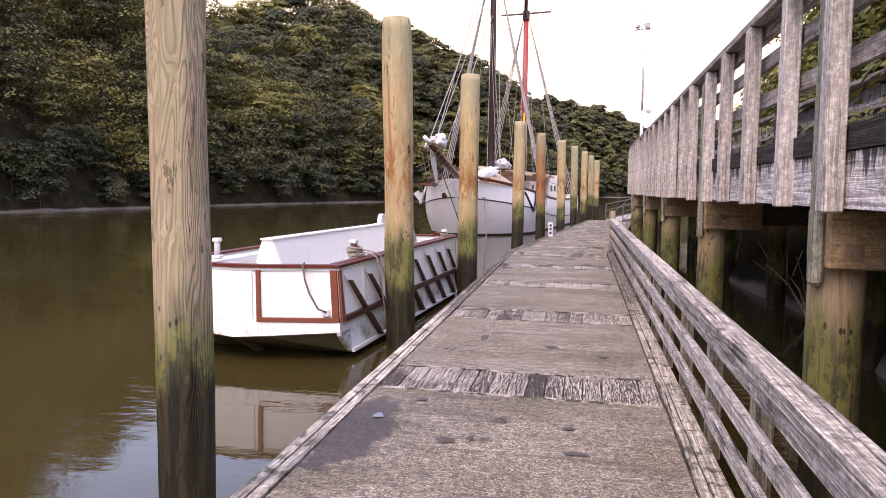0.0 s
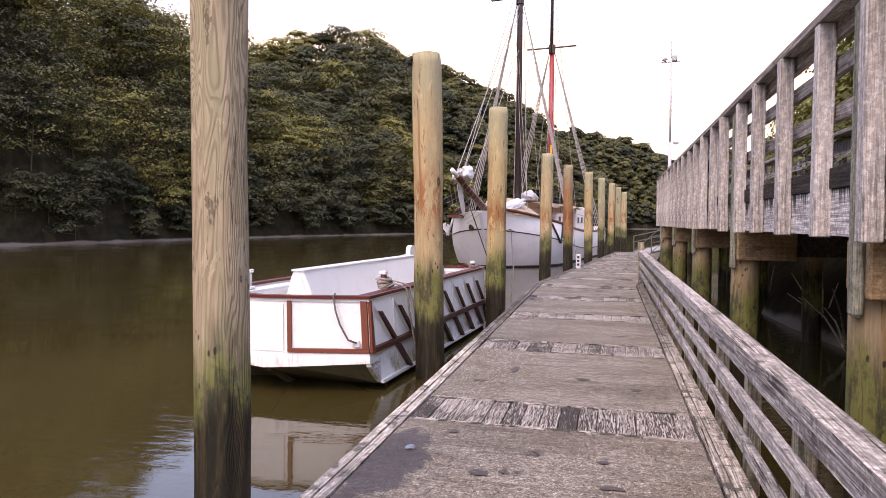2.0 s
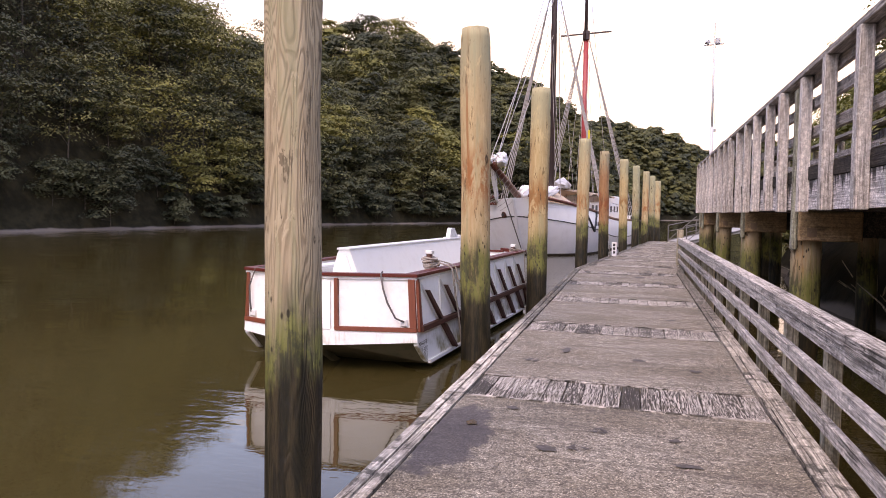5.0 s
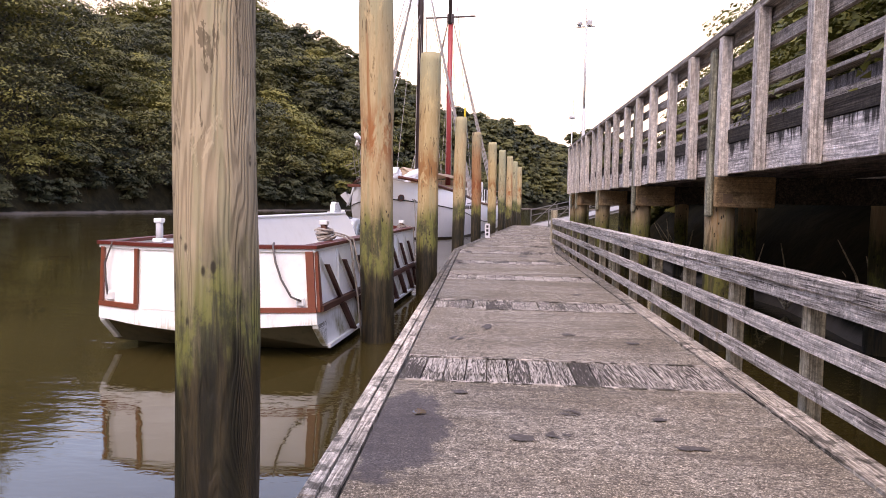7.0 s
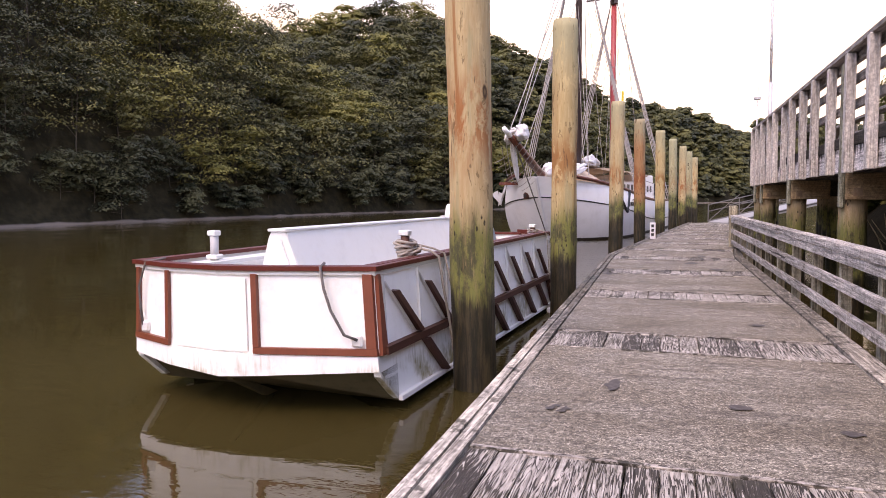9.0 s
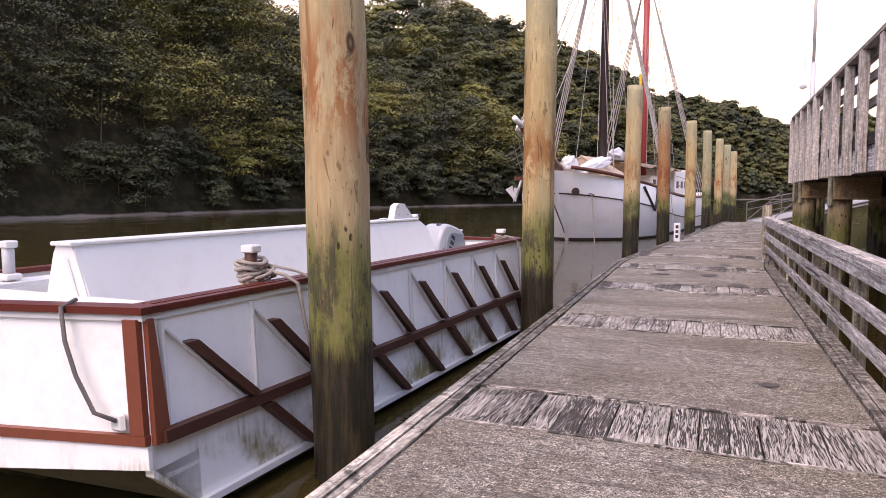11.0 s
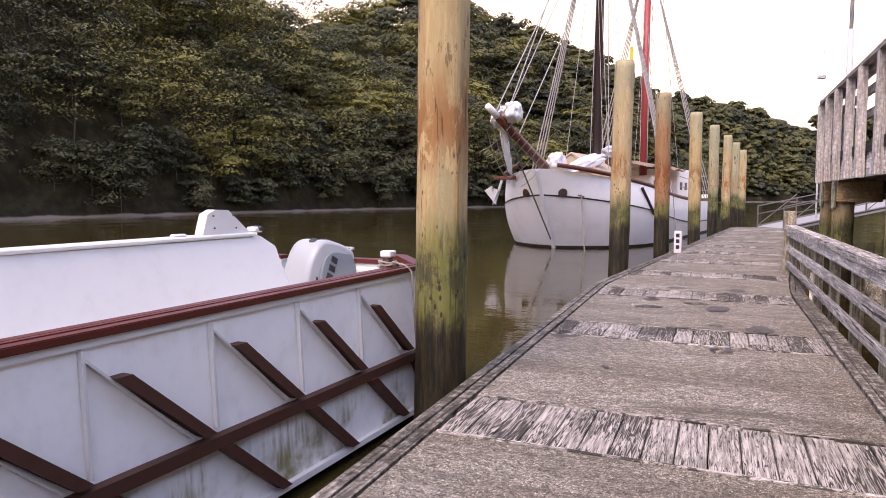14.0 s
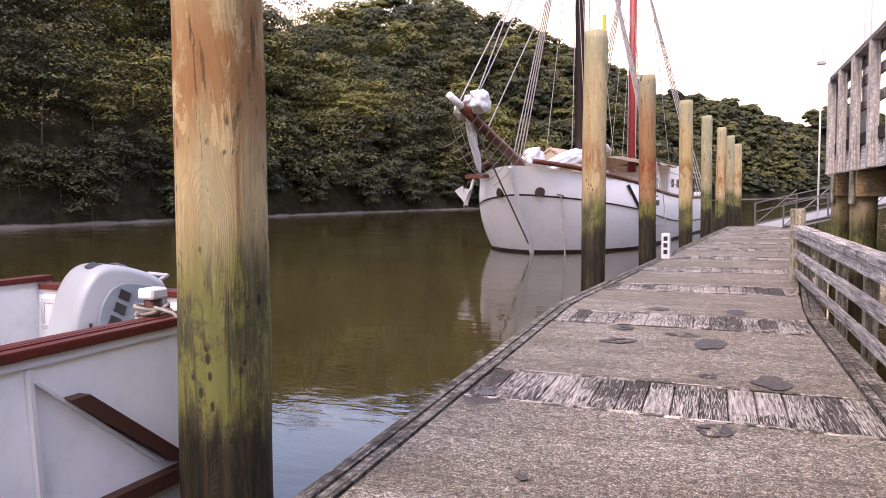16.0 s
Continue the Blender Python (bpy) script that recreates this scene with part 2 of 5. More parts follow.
k = Mat("grit_deck", "World")
g1, g2, g3 = k.noise(95, 5, 0.78), k.noise((1.2, 2.0, 1), 6, 0.65), k.noise((9, 26, 7), 6, 0.7)
dc = k.mix(k.ramp(g1, 0.33, 0.66), (0.060, 0.051, 0.046), (0.46, 0.405, 0.365))
dc = k.mix(k.ramp(k.noise((26, 60, 26), 5, 0.75), 0.52, 0.66, 0, 0.4), dc, (0.08, 0.066, 0.056))
dc = k.mix(k.ramp(k.noise(26, 6, 0.78), 0.48, 0.60, 0, 0.75), dc, (0.070, 0.058, 0.050))
dc = k.mix(k.ramp(k.noise((7, 13, 7), 6, 0.75), 0.54, 0.64, 0, 0.6), dc, (0.060, 0.048, 0.040))
dc = k.mix(k.ramp(k.noise(34, 6, 0.78, distort=0.3), 0.54, 0.66, 0, 0.55), dc, (0.52, 0.46, 0.42))
dc = k.mix(k.ramp(g2, 0.44, 0.60, 0, 0.6), dc, (0.14, 0.11, 0.085))
dc = k.mix(k.ramp(g3, 0.5, 0.72, 0, 0.38), dc, (0.50, 0.43, 0.39))
dc = k.mix(k.ramp(k.noise(70, 4, 0.8), 0.57, 0.62, 0, 0.7), dc, (0.035, 0.029, 0.025))
dc = k.mix(k.ramp(k.noise(90, 4, 0.8), 0.59, 0.64, 0, 0.6), dc, (0.60, 0.53, 0.46))
dc = k.mix(k.ramp(k.noise(0.75, 6, 0.7), 0.46, 0.58, 0, 0.45), dc, (0.12, 0.095, 0.072))
dc = k.mix(k.ramp(k.cells(3.1), 0.03, 0.10, 0.55, 0), dc, (0.05, 0.04, 0.035))
dc = k.mix(k.ramp(k.noise(22, 4, 0.7), 0.60, 0.72, 0, 0.5), dc, (0.06, 0.05, 0.045))
k.bump(k.math("ADD", g1, k.math("MULTIPLY", g3, 0.4)), 0.6, 0.004)
dc = k.mix(k.ramp(k.noise((5, 34, 5), 6, 0.75), 0.53, 0.62, 0, 0.5), dc, (0.085, 0.068, 0.054))
dc = k.mix(k.ramp(k.noise(120, 3, 0.8), 0.53, 0.58, 0, 0.75), dc, (0.045, 0.037, 0.031))
dc = k.mix(k.ramp(k.noise(105, 3, 0.8), 0.56, 0.61, 0, 0.75), dc, (0.66, 0.57, 0.50))
dc = k.mix(k.ramp(k.noise((0.55, 1.5, 1), 6, 0.7, distort=0.4), 0.48, 0.61, 0, 0.45), dc, (0.10, 0.08, 0.062))
dc = k.mix(k.ramp(k.noise((1.6, 30, 4), 5, 0.7), 0.56, 0.66, 0, 0.35), dc, (0.06, 0.048, 0.038))
dc = k.mix(1.0, dc, (0.985, 0.995, 0.905), "MULTIPLY")
for sc_, lo_, hi_ in ((58, 0.50, 1.46), (19, 0.66, 1.30)):
    dc = k.mix(1.0, dc, k.ramp(k.noise(sc_, 6, 0.82), 0.40, 0.60, lo_, hi_), "MULTIPLY")
dc = k.mix(k.ramp(k.noise((0.8, 6.5, 1), 6, 0.75, distort=0.3), 0.53, 0.63, 0, 0.5), dc, (0.070, 0.057, 0.046))
dc = k.mix(1.0, dc, (1.05, 1.05, 1.05), "MULTIPLY")
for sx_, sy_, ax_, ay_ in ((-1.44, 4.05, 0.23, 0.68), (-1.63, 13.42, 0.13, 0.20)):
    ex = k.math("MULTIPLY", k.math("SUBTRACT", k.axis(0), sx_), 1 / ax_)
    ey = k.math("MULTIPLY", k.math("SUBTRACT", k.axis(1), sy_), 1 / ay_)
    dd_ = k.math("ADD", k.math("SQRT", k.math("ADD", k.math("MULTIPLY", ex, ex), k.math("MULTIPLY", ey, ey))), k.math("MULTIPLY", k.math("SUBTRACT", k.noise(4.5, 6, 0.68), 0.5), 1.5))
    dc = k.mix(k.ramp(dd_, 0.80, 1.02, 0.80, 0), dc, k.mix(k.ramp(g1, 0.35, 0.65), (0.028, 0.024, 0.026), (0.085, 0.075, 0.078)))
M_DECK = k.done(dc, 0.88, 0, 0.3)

k = Mat("worn_plank")
st_ = (60, 4.0, 60)
pf = k.noise(st_, 4, 0.65)
pr = k.noise((22, 1.1, 22), 3, 0.55, distort=0.10, co=k.moved(k.co, k.n.new("ShaderNodeObjectInfo").outputs["Location"], (7.3, 5.1, 3.7)))
ptri = k.math("ABSOLUTE", k.math("SUBTRACT", k.math("FRACT", k.math("MULTIPLY", k.math("ADD", pr, k.rnd()), 13.0)), 0.5))
pc = k.mix(k.ramp(pf, 0.36, 0.62), (0.24, 0.21, 0.18), (0.57, 0.51, 0.45))
pw = k.n.new("ShaderNodeNewGeometry").outputs["Position"]
mildew = k.math("ADD", k.ramp(k.noise(1.3, 3, 0.6, co=pw), 0.38, 0.58, 0.02, 0.52), k.math("MULTIPLY", k.ramp(k.rnd(), 0.40, 0.95), 0.60))
mildew = k.math("ADD", mildew, k.math("MULTIPLY", k.math("SUBTRACT", k.noise((9, 5, 9), 5, 0.7), 0.5), 0.9))
lines = k.math("SUBTRACT", k.math("ADD", ptri, k.math("MULTIPLY", k.math("SUBTRACT", pf, 0.5), 0.25)), k.math("MULTIPLY", mildew, 0.42))
pc = k.mix(k.ramp(lines, -0.02, 0.06, 0.94, 0), pc, (0.034, 0.028, 0.023))
pc = k.mix(k.ramp(k.noise((75, 3.0, 75), 4, 0.7), 0.60, 0.63, 0, 0.9), pc, (0.02, 0.017, 0.014))
pc = k.mix(k.ramp(k.noise(4.4, 4, 0.6, co=pw), 0.52, 0.62, 0, 0.35), pc, (0.075, 0.068, 0.042))
k.bump(k.math("ADD", pf, lines), 0.9, 0.008)
M_PLANK = k.done(pc, 0.85, 0, 0.25)

M_KERB = wood("weathered_kerb", (0.56, 0.50, 0.425), (0.16, 0.13, 0.10), 1, 1.0, 0.75, "World", moss_at=0.525, mould_from=7.5)
M_RAIL = wood("silver_rail", (0.58, 0.54, 0.50), (0.21, 0.185, 0.165), 1, 1.0, 0.6, "World", blotch=0.4)
M_RAILPOST = wood("pale_post", (0.45, 0.40, 0.30), (0.27, 0.23, 0.16), 2, 0.5, 0.15, "World")
M_POST = wood("walkway_post", (0.655, 0.60, 0.55), (0.355, 0.315, 0.28), 2, 0.6, 0.2, "Object", blotch=0.3, streak=0.55)
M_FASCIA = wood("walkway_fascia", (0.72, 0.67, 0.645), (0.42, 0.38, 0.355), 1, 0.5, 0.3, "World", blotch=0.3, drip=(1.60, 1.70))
M_WRAIL = wood("walkway_rail", (0.40, 0.355, 0.32), (0.16, 0.135, 0.12), 1, 0.6, 0.5, "World")
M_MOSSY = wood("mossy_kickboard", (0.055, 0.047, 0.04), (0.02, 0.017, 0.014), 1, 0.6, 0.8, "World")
M_BEAM = wood("orange_beam", (0.40, 0.265, 0.145), (0.28, 0.175, 0.085), 0, 0.25, 0.25, "World", streak=0.25)
M_MOSSPOST = wood("green_grey_post", (0.33, 0.32, 0.24), (0.16, 0.155, 0.11), 2, 0.7, 0.4, "World")
M_DARKWOOD = wood("wet_and_shaded_timber", (0.13, 0.10, 0.08), (0.05, 0.038, 0.03), 1, 0.4, 0.5, "World")
M_BOARD = wood("grey_board", (0.17, 0.15, 0.145), (0.08, 0.07, 0.068), 2, 0.5, 0.3, "World")
M_PILE1 = pile_wood("pile_grey", (0.46, 0.372, 0.245), (0.25, 0.19, 0.115), (0.36, 0.22, 0.12), 0.66, 0.93, 1.0)
M_PILE2 = pile_wood("pile_orange", (0.50, 0.375, 0.205), (0.35, 0.235, 0.11), (0.30, 0.105, 0.035), 0.40, 1.0, 0.0)
M_PILE3 = pile_wood("pile_tan", (0.50, 0.375, 0.19), (0.33, 0.215, 0.092), (0.27, 0.11, 0.035), 0.34, 0.98, 0.1)
M_PILE4 = pile_wood("pile_far_tan", (0.50, 0.395, 0.22), (0.35, 0.24, 0.12), (0.34, 0.14, 0.05), 0.66, 1.12, 0.05)
M_WPILE = pile_wood("walkway_pile", (0.42, 0.31, 0.19), (0.26, 0.18, 0.095), (0.36, 0.19, 0.07), 0.16, 0.86, 0.1)
M_PILE5 = pile_wood("pile_rust", (0.36, 0.19, 0.09), (0.24, 0.105, 0.045), (0.24, 0.07, 0.025), 0.72, 1.05, 0.0)
M_PILE7 = pile_wood("pile_green", (0.40, 0.36, 0.22), (0.24, 0.20, 0.10), (0.30, 0.17, 0.08), 0.72, 1.3, 0.5)
M_WHITE = paint("white_boat_paint", (0.91, 0.905, 0.865), 0.4, 0.16, low=-0.15, spec=0.35)
M_WHITEIN = paint("white_inner_paint", (0.68, 0.678, 0.65), 0.4, 0.12)
M_RED = paint("oxide_red_trim", (0.21, 0.055, 0.028), 0.45, 0.3, (0.10, 0.03, 0.02), 14)
M_GUNWALE = paint("dark_red_gunwale", (0.125, 0.025, 0.016), 0.45, 0.4, (0.05, 0.014, 0.01), 18, spec=0.25)
M_BROWN = paint("dark_brown_timber", (0.080, 0.031, 0.021), 0.55, 0.35, (0.03, 0.018, 0.013), 14, spec=0.25)
M_WEED = paint("weedy_bottom", (0.115, 0.095, 0.052), 0.85, 0.6, (0.04, 0.038, 0.016), 8, spec=0.1)
M_HULL = paint("ship_white", (0.90, 0.89, 0.88), 0.4, 0.12, (0.35, 0.28, 0.2), 2.0)
# greyer copy of the hull white, with the lower planks' shade in its colour
M_HULLLOW = paint("ship_shaded_grey_white", (0.76, 0.74, 0.73), 0.45, 0.2, (0.3, 0.25, 0.18), 2.0)
M_BLACK = paint("black_paint", (0.02, 0.02, 0.022), 0.45, 0.2, (0.05, 0.04, 0.03))
M_BOOT = paint("boot_top", (0.03, 0.02, 0.018), 0.6, 0.4, (0.06, 0.05, 0.03), 2.0)
M_VARNISH = wood("varnished_spar", (0.17, 0.055, 0.034), (0.09, 0.028, 0.018), 1, 0.3, 0.0, "Object", 0.4, 0.2)
M_MASTDARK = paint("dark_mast", (0.045, 0.028, 0.028), 0.45, 0.2, (0.02, 0.015, 0.015))
M_MASTRED = paint("red_mast", (0.34, 0.045, 0.045), 0.45, 0.2, (0.2, 0.04, 0.03))
M_CANVAS = paint("tan_canvas", (0.46, 0.34, 0.24), 0.85, 0.25, (0.3, 0.22, 0.15), 3)
M_SAIL = paint("furled_sailcloth", (0.62, 0.605, 0.60), 0.9, 0.3, (0.4, 0.36, 0.33), 7)
M_ROPE = paint("grey_rope", (0.33, 0.29, 0.25), 0.95, 0.4, (0.12, 0.10, 0.09), 60)
M_ROPEDARK = paint("dark_rope", (0.13, 0.115, 0.11), 0.95, 0.4, (0.2, 0.18, 0.16), 60)
M_RIG = paint("rigging", (0.36, 0.33, 0.31), 0.9, 0.2, (0.15, 0.12, 0.1), 4)
M_STEEL = paint("galvanised_steel", (0.42, 0.42, 0.43), 0.5, 0.3, (0.25, 0.2, 0.16), 9)
M_COWL = paint("silver_cowling", (0.36, 0.38, 0.39), 0.3, 0.05)
M_COWLBLUE = paint("blue_grey_cowling", (0.19, 0.23, 0.255), 0.35, 0.05)
M_RUSTY = paint("rusty_plate", (0.24, 0.15, 0.085), 0.8, 0.6, (0.10, 0.05, 0.025), 30)
M_YELLOW = paint("yellow_tape", (0.62, 0.46, 0.03), 0.6, 0.2)
M_SIGN = paint("white_notice", (0.72, 0.70, 0.72), 0.5, 0.1)
M_WHITEMETAL = paint("white_pole", (0.55, 0.55, 0.56), 0.4, 0.1)
M_ALU = paint("gangway_metal", (0.11, 0.105, 0.10), 0.5, 0.25)
M_GANGDECK = paint("gangway_deck", (0.30, 0.29, 0.28), 0.7, 0.25)

k = Mat("river_water", "World")
r1, r2 = k.noise((0.55, 1.1, 1), 3, 0.5), k.noise((4.2, 10.0, 1), 3, 0.55, distort=0.3)
calm = k.ramp(k.noise((0.30, 0.45, 1), 4, 0.6), 0.42, 0.60, 0.18, 1.0)
k.bump(k.math("ADD", k.math("MULTIPLY", calm, k.math("MULTIPLY", r2, 0.75)), k.math("MULTIPLY", r1, 0.55)), 0.21, 0.032)
wc = k.mix(k.ramp(k.noise(0.12, 3, 0.5), 0.3, 0.7), WATER_A, WATER_B)
M_WATER = k.done(wc, 0.015)
k.b.inputs["IOR"].default_value = 1.46

k = Mat("mud_and_shaded_earth", "World")
mz = k.axis(2)
# earth coloured near-black for deep shade under the bush; low mud stays paler
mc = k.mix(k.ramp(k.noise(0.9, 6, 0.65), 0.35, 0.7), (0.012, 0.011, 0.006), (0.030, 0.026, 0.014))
mc = k.mix(k.ramp(k.math("ADD", mz, k.math("MULTIPLY", k.noise(0.35, 4, 0.6), 0.5)), -0.05, 0.1, 1, 0), mc, (0.16, 0.135, 0.115))
k.bump(k.noise(3, 5, 0.6), 0.6, 0.1)
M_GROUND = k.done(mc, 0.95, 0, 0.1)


def leaf_mat(name, a, b, c, scale):
    k = Mat(name, "World")
    t = k.noise(scale * 0.21, 3, 0.7)
    f = k.noise(scale * 2.2, 3, 0.7)
    col = k.mix(k.ramp(t, 0.40, 0.60), a, b)
    col = k.mix(k.ramp(f, 0.48, 0.7, 0, 0.3), col, c)
    tr = k.n.new("ShaderNodeBsdfTranslucent"); k.put(col, tr.inputs[0])
    k.done(col, 0.62, 0, 0.3)
    mx = k.n.new("ShaderNodeMixShader"); mx.inputs[0].default_value = 0.18
    k.l.new(k.b.outputs[0], mx.inputs[1]); k.l.new(tr.outputs[0], mx.inputs[2])
    k.l.new(mx.outputs[0], k.n["Material Output"].inputs[0])
    return k.m


M_LEAF = leaf_mat("bush_leaves", (0.050, 0.056, 0.023), (0.130, 0.126, 0.044), (0.15, 0.145, 0.055), 1.0)
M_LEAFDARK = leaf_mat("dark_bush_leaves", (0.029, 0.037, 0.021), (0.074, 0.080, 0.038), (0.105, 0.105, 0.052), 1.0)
M_LEAFYEL = leaf_mat("yellow_green_leaves", (0.090, 0.092, 0.026), (0.205, 0.190, 0.052), (0.22, 0.205, 0.07), 1.0)
M_LEAFR = leaf_mat("bank_leaves", (0.07, 0.08, 0.018), (0.16, 0.155, 0.036), (0.25, 0.23, 0.055), 3.0)
M_BARK = wood("bush_bark", (0.085, 0.072, 0.058), (0.035, 0.03, 0.025), 2, 0.3, 0.2, "World")


# ---- building helpers ----
def mesh_of(name, bm, material, smooth=False):
    me = bpy.data.meshes.new(name)
    bmesh.ops.recalc_face_normals(bm, faces=bm.faces)
    bm.to_mesh(me); bm.free()
    me.materials.append(material)
    if smooth:
        me.shade_smooth()
    return me


def part(name, bm, material, parent, label="", smooth=False):
    ob = new(name, mesh_of(name, bm, material, smooth))
    ob.parent = parent
    if label:
        tagged(ob, label)
    return ob


def thing(name, m, label, category, group="", kind=""):
    ob = new(name)
    ob.empty_display_size = 0.1
    ob.matrix_world = m
    return tagged(ob, label, category, group, kind)


def box(bm, x0, x1, y0, y1, z0, z1, bev=0.0, m=None):
    vs = bmesh.ops.create_cube(bm, size=1)["verts"]
    for v in vs:
        v.co = Vector((x0 + (v.co.x + 0.5) * (x1 - x0), y0 + (v.co.y + 0.5) * (y1 - y0), z0 + (v.co.z + 0.5) * (z1 - z0)))
        if m:
            v.co = m @ v.co
    if bev:
        es = {e for v in vs for e in v.link_edges}
        bmesh.ops.bevel(bm, geom=list(es), offset=bev, segments=1, affect="EDGES")
    return bm


def prism(bm, poly, a, b, put):
    """A polygon of (p, q) points pushed from a to b; put(p, q, r) gives the place."""
    va = [bm.verts.new(put(p, q, a)) for p, q in poly]
    vb = [bm.verts.new(put(p, q, b)) for p, q in poly]
    bm.faces.new(va); bm.faces.new(vb[::-1])
    for i in range(len(poly)):
        j = (i + 1) % len(poly)
        bm.faces.new((va[j], va[i], vb[i], vb[j]))
    return bm


def tube(bm, pts, r, n=6, r_end=None, cap=True):
    pts = [Vector(p) for p in pts]
    rings, up = [], Vector((0.13, 0.21, 0.97))
    for i, p in enumerate(pts):
        d = (pts[min(i + 1, len(pts) - 1)] - pts[max(i - 1, 0)]).normalized()
        s = d.cross(up)
        s = (s if s.length > 1e-3 else d.cross(Vector((1, 0, 0)))).normalized()
        t = d.cross(s)
        rr = r if r_end is None else r + (r_end - r) * i / max(1, len(pts) - 1)
        rings.append([bm.verts.new(p + (s * math.cos(a) + t * math.sin(a)) * rr) for a in (2 * math.pi * k / n for k in range(n))])
    for a, b in zip(rings, rings[1:]):
        for k in range(n):
            bm.faces.new((a[k], a[(k + 1) % n], b[(k + 1) % n], b[k]))
    if cap:
        bm.faces.new(rings[0][::-1]); bm.faces.new(rings[-1])
    return bm


def sag(a, b, drop, n=10):
    a, b = Vector(a), Vector(b)
    return [a.lerp(b, i / n) - Vector((0, 0, drop * 4 * (i / n) * (1 - i / n))) for i in range(n + 1)]


def bm_new():
    return bmesh.new()


# ---- ground and water ----
BANK = [(-44, -160, 48), (-43, 0, 48), (-42, 42, 48), (-39, 70, 36.8), (-34, 90, 25.5), (-26, 108, 36.5), (-12, 136, 41), (2, 205, 35.5), (38, 250, 29), (90, 265, 25), (160, 275, 22), (400, 300, 20)]


def shore(x, y):
    """Signed distance behind the far bank's edge, and the hill's height there."""
    best, dist, hill = None, np.full(np.shape(x), 1e9), np.zeros(np.shape(x))
    for (x0, y0, h0), (x1, y1, h1) in zip(BANK, BANK[1:]):
        dx, dy = x1 - x0, y1 - y0
        t = np.clip(((x - x0) * dx + (y - y0) * dy) / (dx * dx + dy * dy), 0, 1)
        px, py = x - x0 - t * dx, y - y0 - t * dy
        d = np.hypot(px, py)
        sign = np.where(dx * py - dy * px > 0, 1, -1)
        near = d < np.abs(dist)
        dist = np.where(near, d * sign, dist)
        hill = np.where(near, h0 + t * (h1 - h0), hill)
    return dist, hill


def height(x, y):
    d, hill = shore(x, y)
    wob = 2.2 * np.sin(x * 0.083 + 1) * np.sin(y * 0.061) + 1.2 * np.sin(x * 0.21) * np.cos(y * 0.17 + 2)
    far = np.where(d > 0, hill * (1 - np.exp(-np.clip(d, 0, 400) / 20.0)) + wob * np.clip(d / 12, 0, 1), 0)
    mud = np.clip((d + 2.6) / 3.6, 0, 1) * 0.75 - 0.78
    z = np.where(d > -2.6, mud + far, -1.4)
    right = x - (2.75 + 0.25 * np.sin(y * 0.7) + np.clip(y - 20, 0, 200) * 0.22)
    zr = -0.75 + 2.9 * (1 - np.exp(-np.clip(right, 0, 60) / 1.3)) + np.clip(right - 6, 0, 50) * 0.08
    return np.where(right > 0, np.maximum(z, zr), z)


def axis_points(dense, far):
    out = list(dense)
    step = dense[-1] - dense[-2]
    while out[-1] < far:
        step *= 1.25
        out.append(out[-1] + step)
    step = dense[1] - dense[0]
    while out[0] > -far:
        step *= 1.25
        out.insert(0, out[0] - step)
    return np.array(out)


gx, gy = axis_points(np.arange(-72, 24, 0.8), 2500), axis_points(np.arange(-20, 175, 1.3), 2500)
GX, GY = np.meshgrid(gx, gy)
GZ = height(GX, GY)
gv = np.stack([GX, GY, GZ], -1).reshape(-1, 3)
nx = len(gx)
gi = (np.arange(len(gy) - 1)[:, None] * nx + np.arange(nx - 1)[None, :]).reshape(-1)


def quad_mesh(name, verts, quads, material, smooth=False):
    me = bpy.data.meshes.new(name)
    me.vertices.add(len(verts)); me.vertices.foreach_set("co", np.asarray(verts, np.float32).reshape(-1))
    me.loops.add(quads.size); me.loops.foreach_set("vertex_index", quads.reshape(-1).astype(np.int32))
    me.polygons.add(len(quads)); me.polygons.foreach_set("loop_start", np.arange(0, quads.size, quads.shape[1], dtype=np.int32))
    me.update(calc_edges=True); me.validate()
    me.materials.append(material)
    if smooth:
        me.shade_smooth()
    return me


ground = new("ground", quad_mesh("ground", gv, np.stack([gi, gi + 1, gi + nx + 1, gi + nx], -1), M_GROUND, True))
tagged(ground, "muddy river bed, banks and bush-covered hillside, earth darkened for the shade under the bush", "ground", kind="structure")
wv = np.array([(-2500, -2500, W), (2500, -2500, W), (2500, 2500, W), (-2500, 2500, W)])
water = new("water", quad_mesh("water", wv, np.array([[0, 1, 2, 3]]), M_WATER))
tagged(water, "calm murky olive-brown tidal river water", "water", kind="structure")

# ---- bush on the hillside ----
rng = np.random.default_rng(7)


